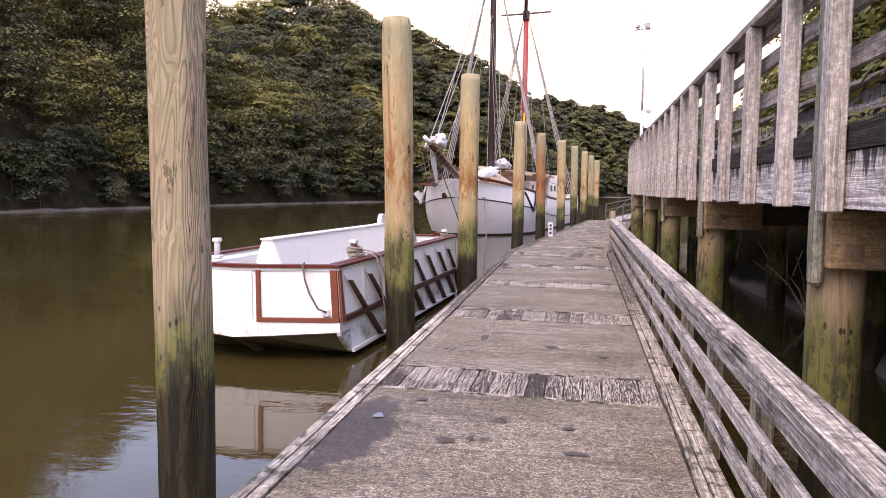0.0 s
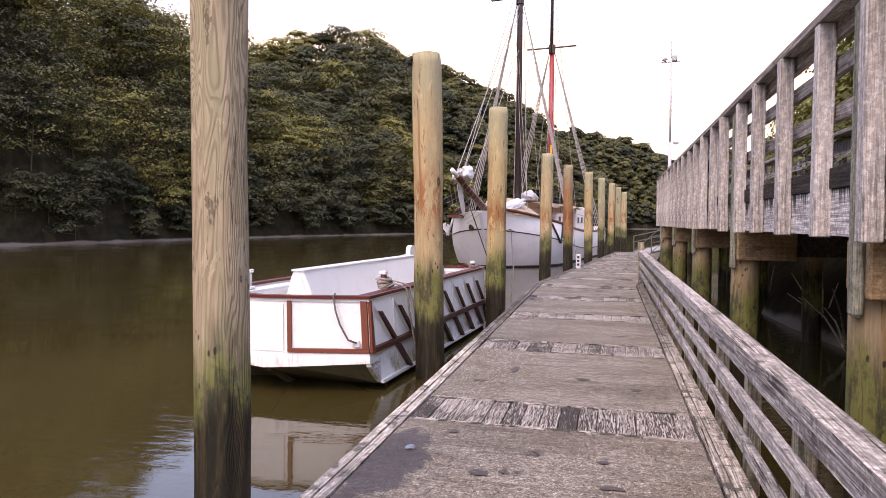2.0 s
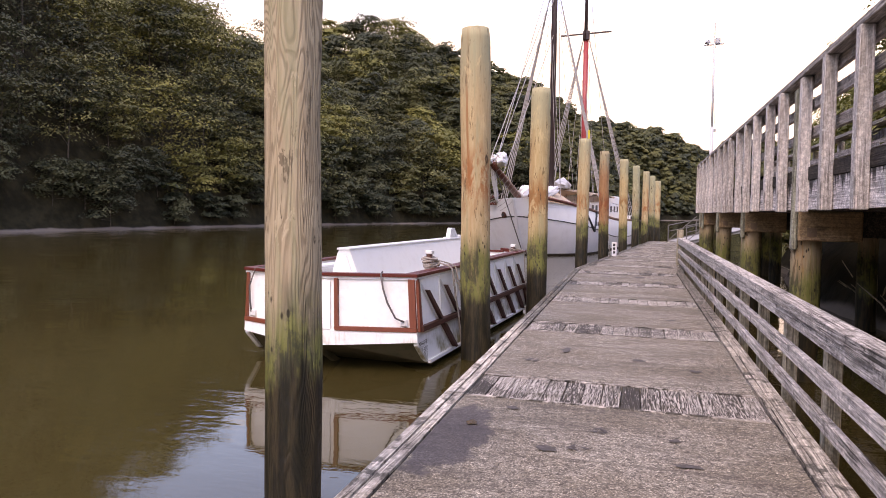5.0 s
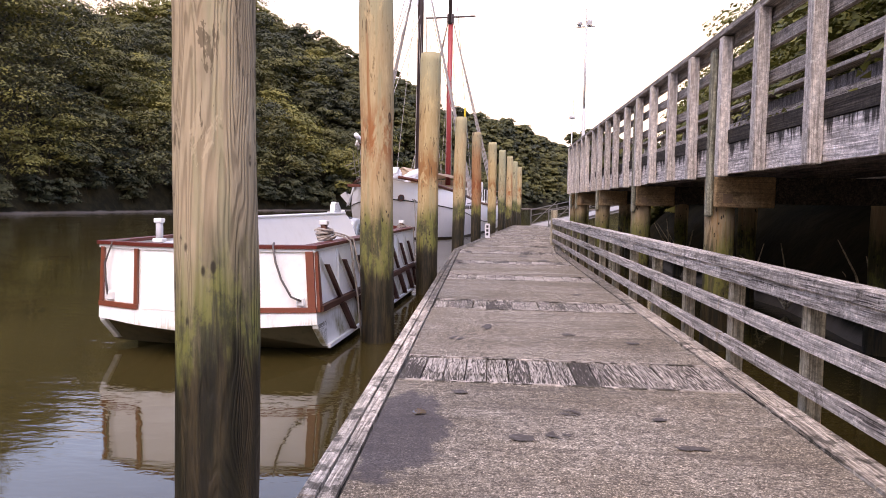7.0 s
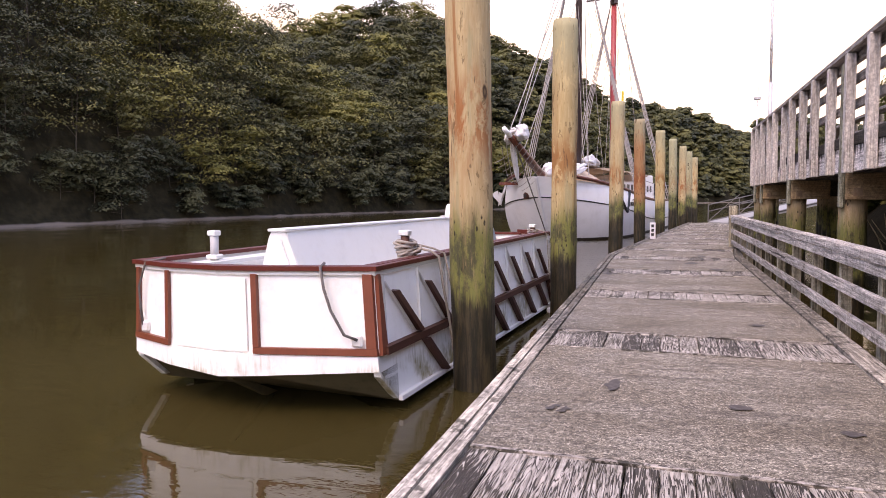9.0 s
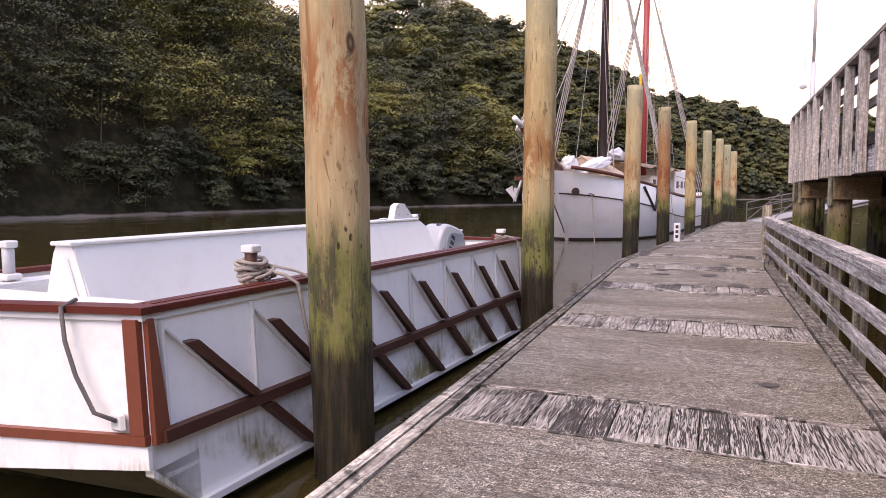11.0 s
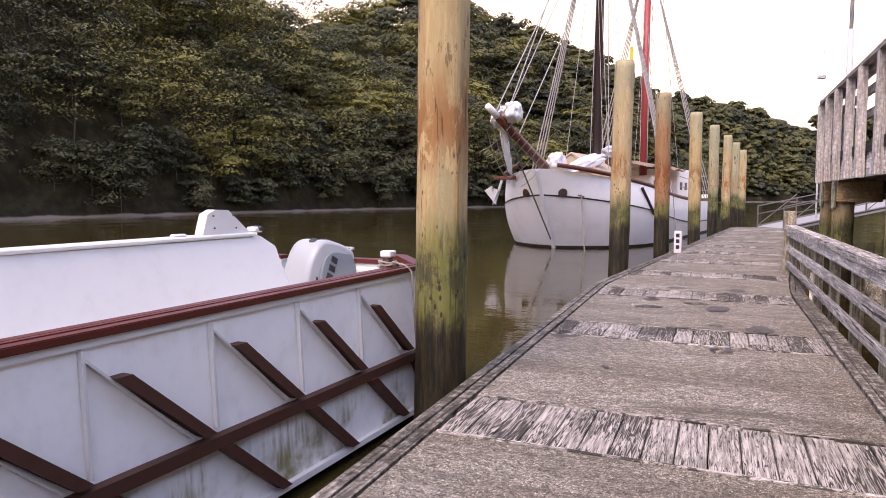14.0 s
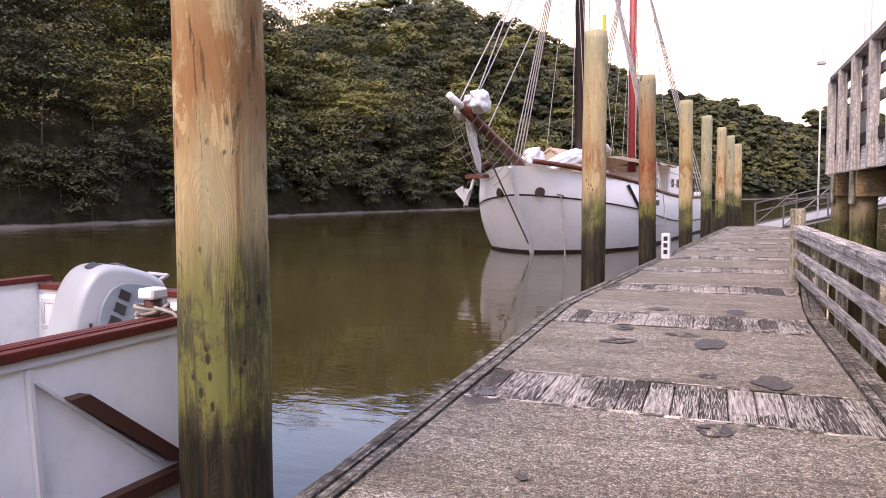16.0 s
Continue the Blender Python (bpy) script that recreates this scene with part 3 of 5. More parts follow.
def leaf_cloud(centres, radii, flat, counts, sizes, up=0.9, loose=0.22):
    """Small leaf sprays scattered over the upper sides of many flattened pads."""
    idx = np.repeat(np.arange(len(centres)), counts)
    n = len(idx)
    rho, ang = np.sqrt(rng.random(n)), rng.random(n) * 2 * math.pi
    R = radii[idx] * (1 + 0.16 * np.sin(ang * 3 + idx) + 0.10 * np.sin(ang * 7 + idx * 1.7))
    off = np.stack([rho * np.cos(ang) * R, rho * np.sin(ang) * R, (1 - rho ** 2) * R * flat + rng.normal(0, 0.06, n) * R], -1)
    p = centres[idx] + off
    nrm = np.stack([np.cos(ang) * rho * 1.1, np.sin(ang) * rho * 1.1, np.full(n, up)], -1) + rng.normal(0, loose, (n, 3))
    nrm /= np.linalg.norm(nrm, axis=1)[:, None]
    a = np.cross(nrm, rng.normal(0, 1, (n, 3))); a /= np.linalg.norm(a, axis=1)[:, None] + 1e-9
    b = np.cross(nrm, a)
    s = (sizes[idx] * (0.55 + 0.9 * rng.random(n)))[:, None]
    v = np.stack([p - a * s, p + a * s * 0.9, p + b * s * 1.1], 1)
    return v.reshape(-1, 3), np.arange(n * 3).reshape(-1, 3)


def bush_trees(spots, tall, wide, pads, leaves, leaf_size, flat=0.38, shell=0.35, limb=0.028, low=0.04):
    """Crowns (leaf pads on limbs) and tapered trunks with limbs, for many trees at once."""
    cs, rs, ss, limbs = [], [], [], bmesh.new()
    for (x, y, z), h, r, ls in zip(spots, tall, wide, leaf_size):
        lean = rng.normal(0, 0.05, 2) * h
        tube(limbs, [(x, y, z - 0.4), (x + lean[0] * 0.5, y + lean[1] * 0.5, z + h * 0.4), (x + lean[0], y + lean[1], z + h * 0.75)], limb * h * 0.5, 4, 0.02, cap=False)
        for i in range(pads):
            t = low + (1 - low) * (i + rng.random()) / pads
            env = math.sqrt(max(0.05, 1 - ((t - 0.42) / 0.66) ** 2))
            a = rng.random() * 2 * math.pi
            q = r * env * (shell + (0.95 - shell) * rng.random())
            c = (x + lean[0] * t + q * math.cos(a), y + lean[1] * t + q * math.sin(a), z + h * t)
            cs.append(c); rs.append(r * (0.32 + 0.30 * rng.random()) * (0.75 + 0.4 * env)); ss.append(ls)
            if i % 4 == 1:
                tube(limbs, [(x + lean[0] * t, y + lean[1] * t, z + h * t * 0.7), (c[0], c[1], c[2] - 0.15)], limb * 0.43 * h * 0.5, 3, 0.01, cap=False)
    cs, rs, ss = np.array(cs), np.array(rs), np.array(ss)
    v, q = leaf_cloud(cs, rs, flat, np.full(len(cs), leaves), ss)
    return v, q, limbs


def along_bank(step):
    for (x0, y0, _), (x1, y1, _) in zip(BANK[:-1], BANK[1:]):
        ln = math.hypot(x1 - x0, y1 - y0)
        for i in range(int(ln / step)):
            t = (i + 0.5) / int(ln / step)
            yield x0 + t * (x1 - x0), y0 + t * (y1 - y0), -(y1 - y0) / ln, (x1 - x0) / ln


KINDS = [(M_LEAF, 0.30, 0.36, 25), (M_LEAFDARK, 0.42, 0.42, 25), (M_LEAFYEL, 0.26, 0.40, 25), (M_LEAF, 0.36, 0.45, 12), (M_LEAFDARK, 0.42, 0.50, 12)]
groves = [([], [], [], []) for _ in KINDS]
for row, d0 in enumerate((0.6, 2.2, 4.6, 7.6, 11.0, 14.8, 19.0, 24.0, 29.5, 35.0)):
    for x, y, nx_, ny_ in along_bank(2.7 if row < 1 else 4.0 if row < 6 else 4.7):
        far_side = x > -17
        for rep_ in range(2 if far_side and row > 0 else 1):
            dd = d0 + rng.uniform(-1.3, 1.3) * (0.5 if row < 1 else 1.2)
            s2 = rng.uniform(-2.0, 2.0)
            tx, ty = x + nx_ * dd + ny_ * s2, y + ny_ * dd - nx_ * s2
            if ty < 4 or tx > 76 or (ty < 12 and tx > -43) or (ty < 26 and row > 5):
                continue
            far = math.hypot(tx, ty)
            hh = rng.uniform(2.4, 4.2) if row < 1 else rng.uniform(5.0, 9.0) * (1.22 if rng.random() < 0.16 else 1.0)
            if far_side and row > 0:
                hh *= 0.62
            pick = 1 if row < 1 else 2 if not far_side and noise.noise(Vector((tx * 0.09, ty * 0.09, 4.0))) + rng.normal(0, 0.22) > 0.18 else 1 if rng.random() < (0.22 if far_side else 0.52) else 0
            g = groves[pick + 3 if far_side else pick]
            g[0].append((tx, ty, float(height(np.array(tx), np.array(ty))) - 0.2))
            g[1].append(hh * (1.1 if pick == 1 else 0.95)); g[2].append(hh * rng.uniform(0.40, 0.60) * (1.25 if row < 1 else 1.0) * (0.86 if pick == 1 else 1.05))
            g[3].append(max(0.10, far * 0.0017) * (1.0 if far_side else 1.04))
woods = thing("hillside_bush", Matrix(), "dense dark green native bush with yellower crowns on the hillside", "trees", kind="stuff")
for (mat_, flat_, shell_, pads_), (sp_, ta_, wi_, ls_) in zip(KINDS, groves):
    v_, q_, limbs_ = bush_trees(sp_, ta_, wi_, pads_, 116, ls_, flat_, shell_, 0.017, 0.20)
    crown = new("crowns", quad_mesh("crowns", v_, q_, mat_)); crown.parent = woods
    part("trunks", limbs_, M_BARK, woods)

spots, tall, wide, lsz = [], [], [], []
for i in range(150):
    y = 0.5 + (i % 75) * 0.40 + rng.uniform(-0.4, 0.4)
    x = (4.3 if i < 75 else 6.0) + rng.uniform(0, 1.3)
    open_side = (x + 1.0) / max(0.1, y - 1.2)
    spots.append((x, y, float(height(np.array(x), np.array(y))) - 0.1))
    # lowest far shrubs are added, mostly unseen behind the fascia, to block reflected sky
    hh = (rng.uniform(3.3, 4.3) if i < 75 else rng.uniform(4.2, 5.4)) * (1.0 if open_side > 0.42 else 0.72 if open_side > 0.275 else 0.27)
    tall.append(hh); wide.append(hh * rng.uniform(0.34, 0.48)); lsz.append(0.04)
shrubs = thing("bank_shrubs", Matrix(), "yellow-green shrubs on the bank behind the raised walkway", "shrubs", kind="stuff")
v_, q_, limbs_ = bush_trees(spots, tall, wide, 16, 180, [1.45 * q for q in lsz])
crown = new("foliage", quad_mesh("foliage", v_, q_, M_LEAFR)); crown.parent = shrubs
part("stems", limbs_, M_BARK, shrubs)


# ---- the floating dock ----
def L(y):
    return -1.71 - 0.0195 * (y - 3) if y < 17 else -1.983 + 0.097 * (y - 17)


def R(y):
    return 0.52 - 0.0105 * (y - 3.5) if y < 17 else 0.378 + 0.080 * (y - 17)


dock = thing("dock_floor", Matrix(), "grey gritty dock panels with worn plank strips between weathered kerb boards", "dock", kind="structure")
STRIPS = [-3.9, -0.95, 2.02, 4.98, 7.95, 10.74, 13.42, 15.98, 18.3, 20.6, 22.75, 24.9, 27.0, 29.1, 31.2, 33.3]
STRIP_W = 0.64
DOCK_END = 36.2


def skew(x, y):
    return y - 0.022 * (x + 1.6)


def slab(bm, y0, y1, xa, xb, z0, z1, cut=5):
    """A board across or along the dock that follows its edges xa(y) and xb(y)."""
    ys = [y0 + (y1 - y0) * i / cut for i in range(cut + 1)]
    rows = []
    for y in ys:
        a, b = xa(y), xb(y)
        rows.append([bm.verts.new(p) for p in ((a, skew(a, y), z1), (b, skew(b, y), z1), (b, skew(b, y), z0), (a, skew(a, y), z0))])
    for p, q in zip(rows, rows[1:]):
        for i in range(4):
            j = (i + 1) % 4
            bm.faces.new((p[i], p[j], q[j], q[i]))
    bm.faces.new(rows[0]); bm.faces.new(rows[-1][::-1])
    return bm


M_EDGE = wood("panel_edge_batten", (0.56, 0.50, 0.44), (0.22, 0.185, 0.155), 0, 0.7, 0.9, "World", moss_at=0.47)
for y0, y1 in zip(STRIPS, STRIPS[1:] + [DOCK_END]):
    a, b = y0 + STRIP_W + 0.015, y1 - 0.015
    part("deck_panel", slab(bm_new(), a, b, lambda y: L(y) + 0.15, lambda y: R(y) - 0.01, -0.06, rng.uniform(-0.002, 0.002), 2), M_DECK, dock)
    for ya in (a - 0.012, b - 0.016):
        part("edge_batten", slab(bm_new(), ya, ya + 0.028, lambda y: L(y) + 0.16, lambda y: R(y) - 0.02, -0.05, 0.0055, 1), M_EDGE, dock)
y = -4.0
while y < DOCK_END:
    y2 = min(y + 3.6, DOCK_END)
    part("kerb_board", slab(bm_new(), y, y2 - 0.012, lambda y: L(y), lambda y: L(y) + 0.062, -0.16, 0.014), M_KERB, dock)
    part("kerb_board", slab(bm_new(), y + 0.9, min(y2 + 0.888, DOCK_END), lambda y: L(y) + 0.072, lambda y: L(y) + 0.138, -0.10, 0.008), M_KERB, dock)
    part("kerb_board", slab(bm_new(), y + 0.4, min(y2 + 0.388, DOCK_END), lambda y: R(y) + 0.004, lambda y: R(y) + 0.055, -0.10, 0.010), M_KERB, dock)
    part("kerb_board", slab(bm_new(), y + 1.5, min(y2 + 1.488, DOCK_END), lambda y: R(y) + 0.066, lambda y: R(y) + 0.165, -0.16, 0.004), M_KERB, dock)
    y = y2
part("float_side", slab(bm_new(), -4, DOCK_END, lambda y: L(y) + 0.03, lambda y: R(y) + 0.12, -0.6, -0.165, 24), M_DARKWOOD, dock, "dark wet float under the deck")

# ---- low rail along the dock ----
rail = thing("dock_rail", Matrix(), "low weathered silver-grey timber rail with two lower rails", "railing", kind="structure")
RAIL_END = 19.7


def rx(y):
    return 0.685 - 0.0105 * (y - 3.8)


def rail_bar(z0, z1, x0, x1, ya, yb, mat, name):
    bm = slab(bm_new(), ya, yb, lambda y: rx(y) + x0, lambda y: rx(y) + x1, z0, z1, 4)
    es = [e for e in bm.edges if len(e.link_faces) == 2 and e.calc_face_angle(0) > 1.2]
    bmesh.ops.bevel(bm, geom=es, offset=0.009, segments=2, affect="EDGES")
    return part(name, bm, mat, rail)


y = -3.6
n_ = 0
while y < RAIL_END:
    y2 = min(y + 4.82, RAIL_END)
    rail_bar(0.575, 0.665, 0.0, 0.055, y, y2 - 0.01, M_RAIL, "rail")
    rail_bar(0.668, 0.735, -0.012, 0.125, y + 0.6, min(y2 + 0.59, RAIL_END), M_RAIL, "cap_rail")
    rail_bar(0.335, 0.425, 0.0, 0.05, y + 0.02, y2 - 0.01, M_RAIL, "rail")
    rail_bar(0.095, 0.17, 0.0, 0.05, y + 0.03, y2 - 0.01, M_RAIL, "rail")
    y = y2
y = 4.72 - 1.2 * 6
while y < RAIL_END:
    bm = box(bm_new(), rx(y) + 0.057, rx(y) + 0.15, y - 0.05, y + 0.05, -0.25, 0.665, 0.008)
    part("post", bm, M_RAILPOST, rail)
    y += 1.2
part("post", box(bm_new(), rx(RAIL_END) - 0.03, rx(RAIL_END) + 0.14, RAIL_END + 0.01, RAIL_END + 0.16, -0.25, 0.95, 0.012), M_RAILPOST, rail)


# ---- mooring piles ----
def pile_mesh(name, r, z0, z1, mat, seed, rings=44, sides=28, rough=0.012):
    bm = bmesh.new()
    rows = []
    for i in range(rings + 1):
        z = z0 + (z1 - z0) * i / rings
        rr = r * (1.02 - 0.04 * i / rings)
        if i == rings:
            rr *= 0.93
        row = []
        for k in range(sides):
            a = 2 * math.pi * k / sides
            d = noise.noise(Vector((math.cos(a) * 2 + seed, math.sin(a) * 2, z * 0.9))) * rough
            d += noise.noise(Vector((math.cos(a) * 7 + seed, math.sin(a) * 7, z * 2.2))) * rough * 0.5
            row.append(bm.verts.new(((rr + d) * math.cos(a), (rr + d) * math.sin(a), z)))
        rows.append(row)
    for p, q in zip(rows, rows[1:]):
        for k in range(sides):
            bm.faces.new((p[k], p[(k + 1) % sides], q[(k + 1) % sides], q[k]))
    c = bm.verts.new((0, 0, z1 + 0.012))
    for k in range(sides):
        bm.faces.new((rows[-1][k], rows[-1][(k + 1) % sides], c))
    return mesh_of(name, bm, mat, True)


PILES = [(-1.88, 2.86, 0.126, 3.7, M_PILE1), (-2.228, 7.873, 0.171, 3.45, M_PILE2), (-2.10, 11.736, 0.166, 3.45, M_PILE3),
         (-2.03, 19.45, 0.165, 3.40, M_PILE4), (-1.66, 23.4, 0.16, 3.40, M_PILE5), (-1.18, 28.2, 0.165, 3.5, M_PILE3),
         (-0.77, 32.3, 0.16, 3.52, M_PILE7), (-0.38, 36.3, 0.16, 3.5, M_PILE2), (-0.02, 39.6, 0.16, 3.45, M_PILE7), (0.33, 42.4, 0.16, 3.3, M_PILE4)]
TEXT = ["grey-brown weathered round mooring pile with swirling grain", "orange-stained round timber mooring pile, green near the water", "tan round timber mooring pile with knots and green algae below", "rust-red stained round timber mooring pile beside the ship", "greenish weathered round timber mooring pile"]
piles = []
for i, (x, y, r, top, mat) in enumerate(PILES):
    ob = new("mooring_post", pile_mesh("mooring_post", r, -1.6, top, mat, i * 3.7))
    tilt = (0.0, -0.84, 1.15)[i] if i < 3 else (-0.4, 0.3, 0.2)[i % 3]
    ob.matrix_world = pose(x, y, 0, 0.0 if i < 3 else (0.5, -0.3, 0.4)[i % 3], tilt, i * 40)
    tagged(ob, TEXT[0 if mat is M_PILE1 else 1 if mat is M_PILE2 else 3 if mat is M_PILE5 else 4 if mat is M_PILE7 else 2], "pile", "mooring piles along the dock")
    piles.append(ob)


# ---- the raised walkway ----
def wx(y):
    return 1.125 - 0.0035 * (y - 4) if y < 20.9 else 1.066 + 0.155 * (y - 20.9)


walkway = thing("raised_walkway", Matrix(), "raised timber walkway on round piles with weathered post railings", "walkway", kind="structure")
W0, W1, BEND = -3.5, 33.0, 20.9
WIDE = 1.95


def wslab(ya, yb, x0, x1, z0, z1, mat, name, cut=2):
    bm = bmesh.new()
    rows = []
    for i in range(cut + 1):
        y = ya + (yb - ya) * i / cut
        rows.append([bm.verts.new((wx(y) + dx, y, z)) for dx, z in ((x0, z1), (x1, z1), (x1, z0), (x0, z0))])
    for p, q in zip(rows, rows[1:]):
        for i in range(4):
            bm.faces.new((p[i], p[(i + 1) % 4], q[(i + 1) % 4], q[i]))
    bm.faces.new(rows[0]); bm.faces.new(rows[-1][::-1])
    return part(name, bm, mat, walkway)


y = W0
while y < W1 - 0.1:
    y2 = min(y + 4.88, W1) if y >= BEND or y + 4.88 < BEND - 0.5 else BEND
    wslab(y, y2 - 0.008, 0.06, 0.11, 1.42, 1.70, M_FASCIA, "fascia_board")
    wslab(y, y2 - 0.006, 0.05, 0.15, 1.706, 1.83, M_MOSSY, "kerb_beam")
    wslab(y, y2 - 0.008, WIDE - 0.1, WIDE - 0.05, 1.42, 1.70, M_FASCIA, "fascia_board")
    for z in (2.12, 2.40):
        wslab(y, y2 - 0.01, 0.085, 0.125, z, z + 0.10, M_WRAIL, "mid_rail")
        wslab(y, y2 - 0.01, WIDE - 0.13, WIDE - 0.09, z, z + 0.10, M_WRAIL, "mid_rail")
    wslab(y, y2 - 0.01, 0.075, 0.125, 2.62, 2.715, M_WRAIL, "mid_rail")
    wslab(y + 0.01, y2 - 0.01, -0.03, 0.17, 2.72, 2.77, M_WRAIL, "cap_rail")
    wslab(y + 0.01, y2 - 0.01, WIDE - 0.19, WIDE + 0.01, 2.72, 2.77, M_WRAIL, "cap_rail")
    y = y2
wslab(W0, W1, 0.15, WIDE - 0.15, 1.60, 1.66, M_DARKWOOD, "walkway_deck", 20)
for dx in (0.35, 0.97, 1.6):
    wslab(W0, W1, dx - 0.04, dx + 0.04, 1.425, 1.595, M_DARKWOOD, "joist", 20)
post_me = mesh_of("post", box(bm_new(), -0.05, 0.05, -0.054, 0.054, 1.405, 2.715, 0.008), M_POST)
y = 3.75 - 0.955 * 7
while y < W1:
    for dx, turn in ((0.005, 0), (WIDE - 0.0, 180)):
        ob = new("post", post_me); ob.parent = walkway
        ob.matrix_basis = pose(wx(y) + dx + rng.normal(0, 0.004), y + rng.normal(0, 0.015), rng.normal(0, 0.006), rng.normal(0, 0.25), rng.normal(0, 0.2), turn)
    y += 0.955
bm = box(bm_new(), -0.045, 0.045, -0.008, 0.0, -0.045, 0.045, 0.002)
tube(bm, [(0, -0.005, 0), (0, -0.03, 0)], 0.018, 6)
bolt_me = mesh_of("bolt_plate", bm, M_RUSTY)
for i, y in enumerate((0.3, 4.12, 8.0, 11.8, 15.6, 19.3, 21.6, 25.5, 29.4, 32.8)):
    for dx, z1 in ((0.16, 1.41 if i % 2 else 2.62), (WIDE - 0.16, 1.41)):
        me = pile_mesh("pile", 0.148 if dx < 1 else 0.14, -1.8, 1.41, M_WPILE, 40 + i * 2.3 + dx, 24, 20)
        ob = new("pile", me); ob.parent = walkway; ob.matrix_basis = pose(wx(y) + dx, y, 0, 0, 0, i * 50 + dx * 90)
    part("bracket", box(bm_new(), wx(y) + 0.04, wx(y) + 0.62, y - 0.225, y - 0.15, 1.10, 1.405, 0.012), M_BEAM, walkway)
    part("bracket", box(bm_new(), wx(y) + 0.06, wx(y) + 0.62, y + 0.15, y + 0.22, 1.12, 1.405, 0.012), M_BEAM, walkway)
    # beam coloured dark past the orange bracket, for the shade under the walkway
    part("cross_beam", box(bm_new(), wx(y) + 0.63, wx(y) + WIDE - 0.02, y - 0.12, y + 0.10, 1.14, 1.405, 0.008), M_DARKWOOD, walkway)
    ob = new("bolt_plate", bolt_me); ob.parent = walkway; ob.matrix_basis = pose(wx(y) + 0.16, y - 0.2255, 1.19, 0, 0, 0)
    # the outer half of the pile carries on as a post beside the railing
    part("pile_post", box(bm_new(), wx(y) - 0.01, wx(y) + 0.05, y - 0.17 + 0.02, y - 0.03, 1.0, 2.66, 0.02), M_MOSSPOST, walkway)
ya = 8.2
while ya < 12.6:
    part("board", box(bm_new(), wx(ya) + WIDE - 0.085, wx(ya) + WIDE - 0.06, ya, ya + 0.142, 1.72, 2.66, 0.004), M_BOARD, walkway)
    ya += 0.15

# ---- the white work boat ----
boat = thing("work_boat", pose(-2.64, 6.87, 0, 0, 0, -3.0), "white flat-bowed work boat with red-brown trim moored at the dock", "boat")
LEN, SIDE, BEAM, GW = 5.85, 5.20, 2.06, 0.665
RAKE = [(0.0, -0.06), (0.24, -0.27), (LEN, -0.28), (LEN, GW), (0.0, GW)]
part("side", prism(bm_new(), [(min(p, SIDE), q) for p, q in RAKE], -0.05, 0.0, lambda p, q, r: (r, p, q)), M_WHITE, boat)
part("side", prism(bm_new(), RAKE, -BEAM, -BEAM + 0.05, lambda p, q, r: (r, p, q)), M_WHITE, boat)
for x0, x1, zt in ((-BEAM + 0.05, -1.70, GW - 0.075), (-1.13, -0.53, GW - 0.075), (-1.70, -1.13, 0.30)):
    part("stern", box(bm_new(), x0 + 0.001, x1 - 0.001, LEN - 0.09, LEN, -0.28, zt), M_WHITE, boat)
part("quarter", prism(bm_new(), [(-0.052, SIDE + 0.001), (0.0, SIDE + 0.001), (-0.52, LEN), (-0.575, LEN)], -0.28, GW - 0.03, lambda p, q, r: (p, q, r)), M_WHITE, boat)
part("quarter_rail", prism(bm_new(), [(-0.075, SIDE + 0.001), (0.035, SIDE + 0.001), (-0.49, LEN + 0.02), (-0.61, LEN + 0.02)], GW - 0.028, GW + 0.03, lambda p, q, r: (p, q, r)), M_GUNWALE, boat)
APEX = (-1.10, -0.245)
BOW = [(-BEAM, 0.0), (-1.60, -0.172), APEX, (-0.81, -0.205), (0.0, 0.0)]


def bow_at(x):
    """How far forward the faceted bow stands at x."""
    return float(np.interp(x, [p for p, _ in BOW], [q for _, q in BOW]))


def bow_strip(x0, x1, z0, z1, y_out, y_in, drop=0.0):
    """A board across the bow that bends at its facets; drop: how far its foot sinks towards the middle."""
    bm = bmesh.new()
    rows = []
    for x in [x0] + sorted((p for p, _ in BOW if min(x0, x1) < p < max(x0, x1)), reverse=x1 < x0) + [x1]:
        zl = z0 - drop * max(0.0, 1 - abs(x - APEX[0]) / 1.05)
        rows.append([bm.verts.new((x, bow_at(x) + o, z)) for o, z in ((y_out, zl), (y_out, z1), (y_in, z1), (y_in, zl))])
    for p, q in zip(rows, rows[1:]):
        for i in range(4):
            bm.faces.new((p[i], p[(i + 1) % 4], q[(i + 1) % 4], q[i]))
    bm.faces.new(rows[0]); bm.faces.new(rows[-1][::-1])
    return bm


part("bow_plate", bow_strip(0.0, -BEAM, -0.03, GW, 0.0, 0.05), M_WHITE, boat)
bm = bmesh.new()
rows = []
for x, _ in BOW:
    m_ = max(0.0, 1 - abs(x - APEX[0]) / 1.05)
    rows.append([bm.verts.new(p) for p in ((x, bow_at(x) + 0.01, -0.03 - 0.06 * m_), (x, 0.27 + 0.45 * m_, -0.29 - 0.15 * m_), (x, 0.27 + 0.45 * m_, -0.02))])
for p, q in zip(rows, rows[1:]):
    for i in range(3):
        bm.faces.new((p[i], p[(i + 1) % 3], q[(i + 1) % 3], q[i]))
bm.faces.new(rows[0]); bm.faces.new(rows[-1][::-1])
part("bow_bottom", bm, M_WEED, boat, "brown weed-stained underside of the bow")
part("keel", prism(bm_new(), [(-0.16, -0.095), (0.40, -0.36), (0.40, -0.44), (-0.14, -0.14)], -1.125, -1.075, lambda p, q, r: (r, p, q)), M_WEED, boat)
part("bow_lip", bow_strip(0.0, -BEAM, -0.02, 0.085, -0.022, -0.001, 0.065), M_WHITE, boat)
for x0, x1 in ((0.0, -0.83), (-1.585, -BEAM)):
    part("trim", bow_strip(x0, x1, 0.09, 0.135, -0.034, -0.002), M_RED, boat)
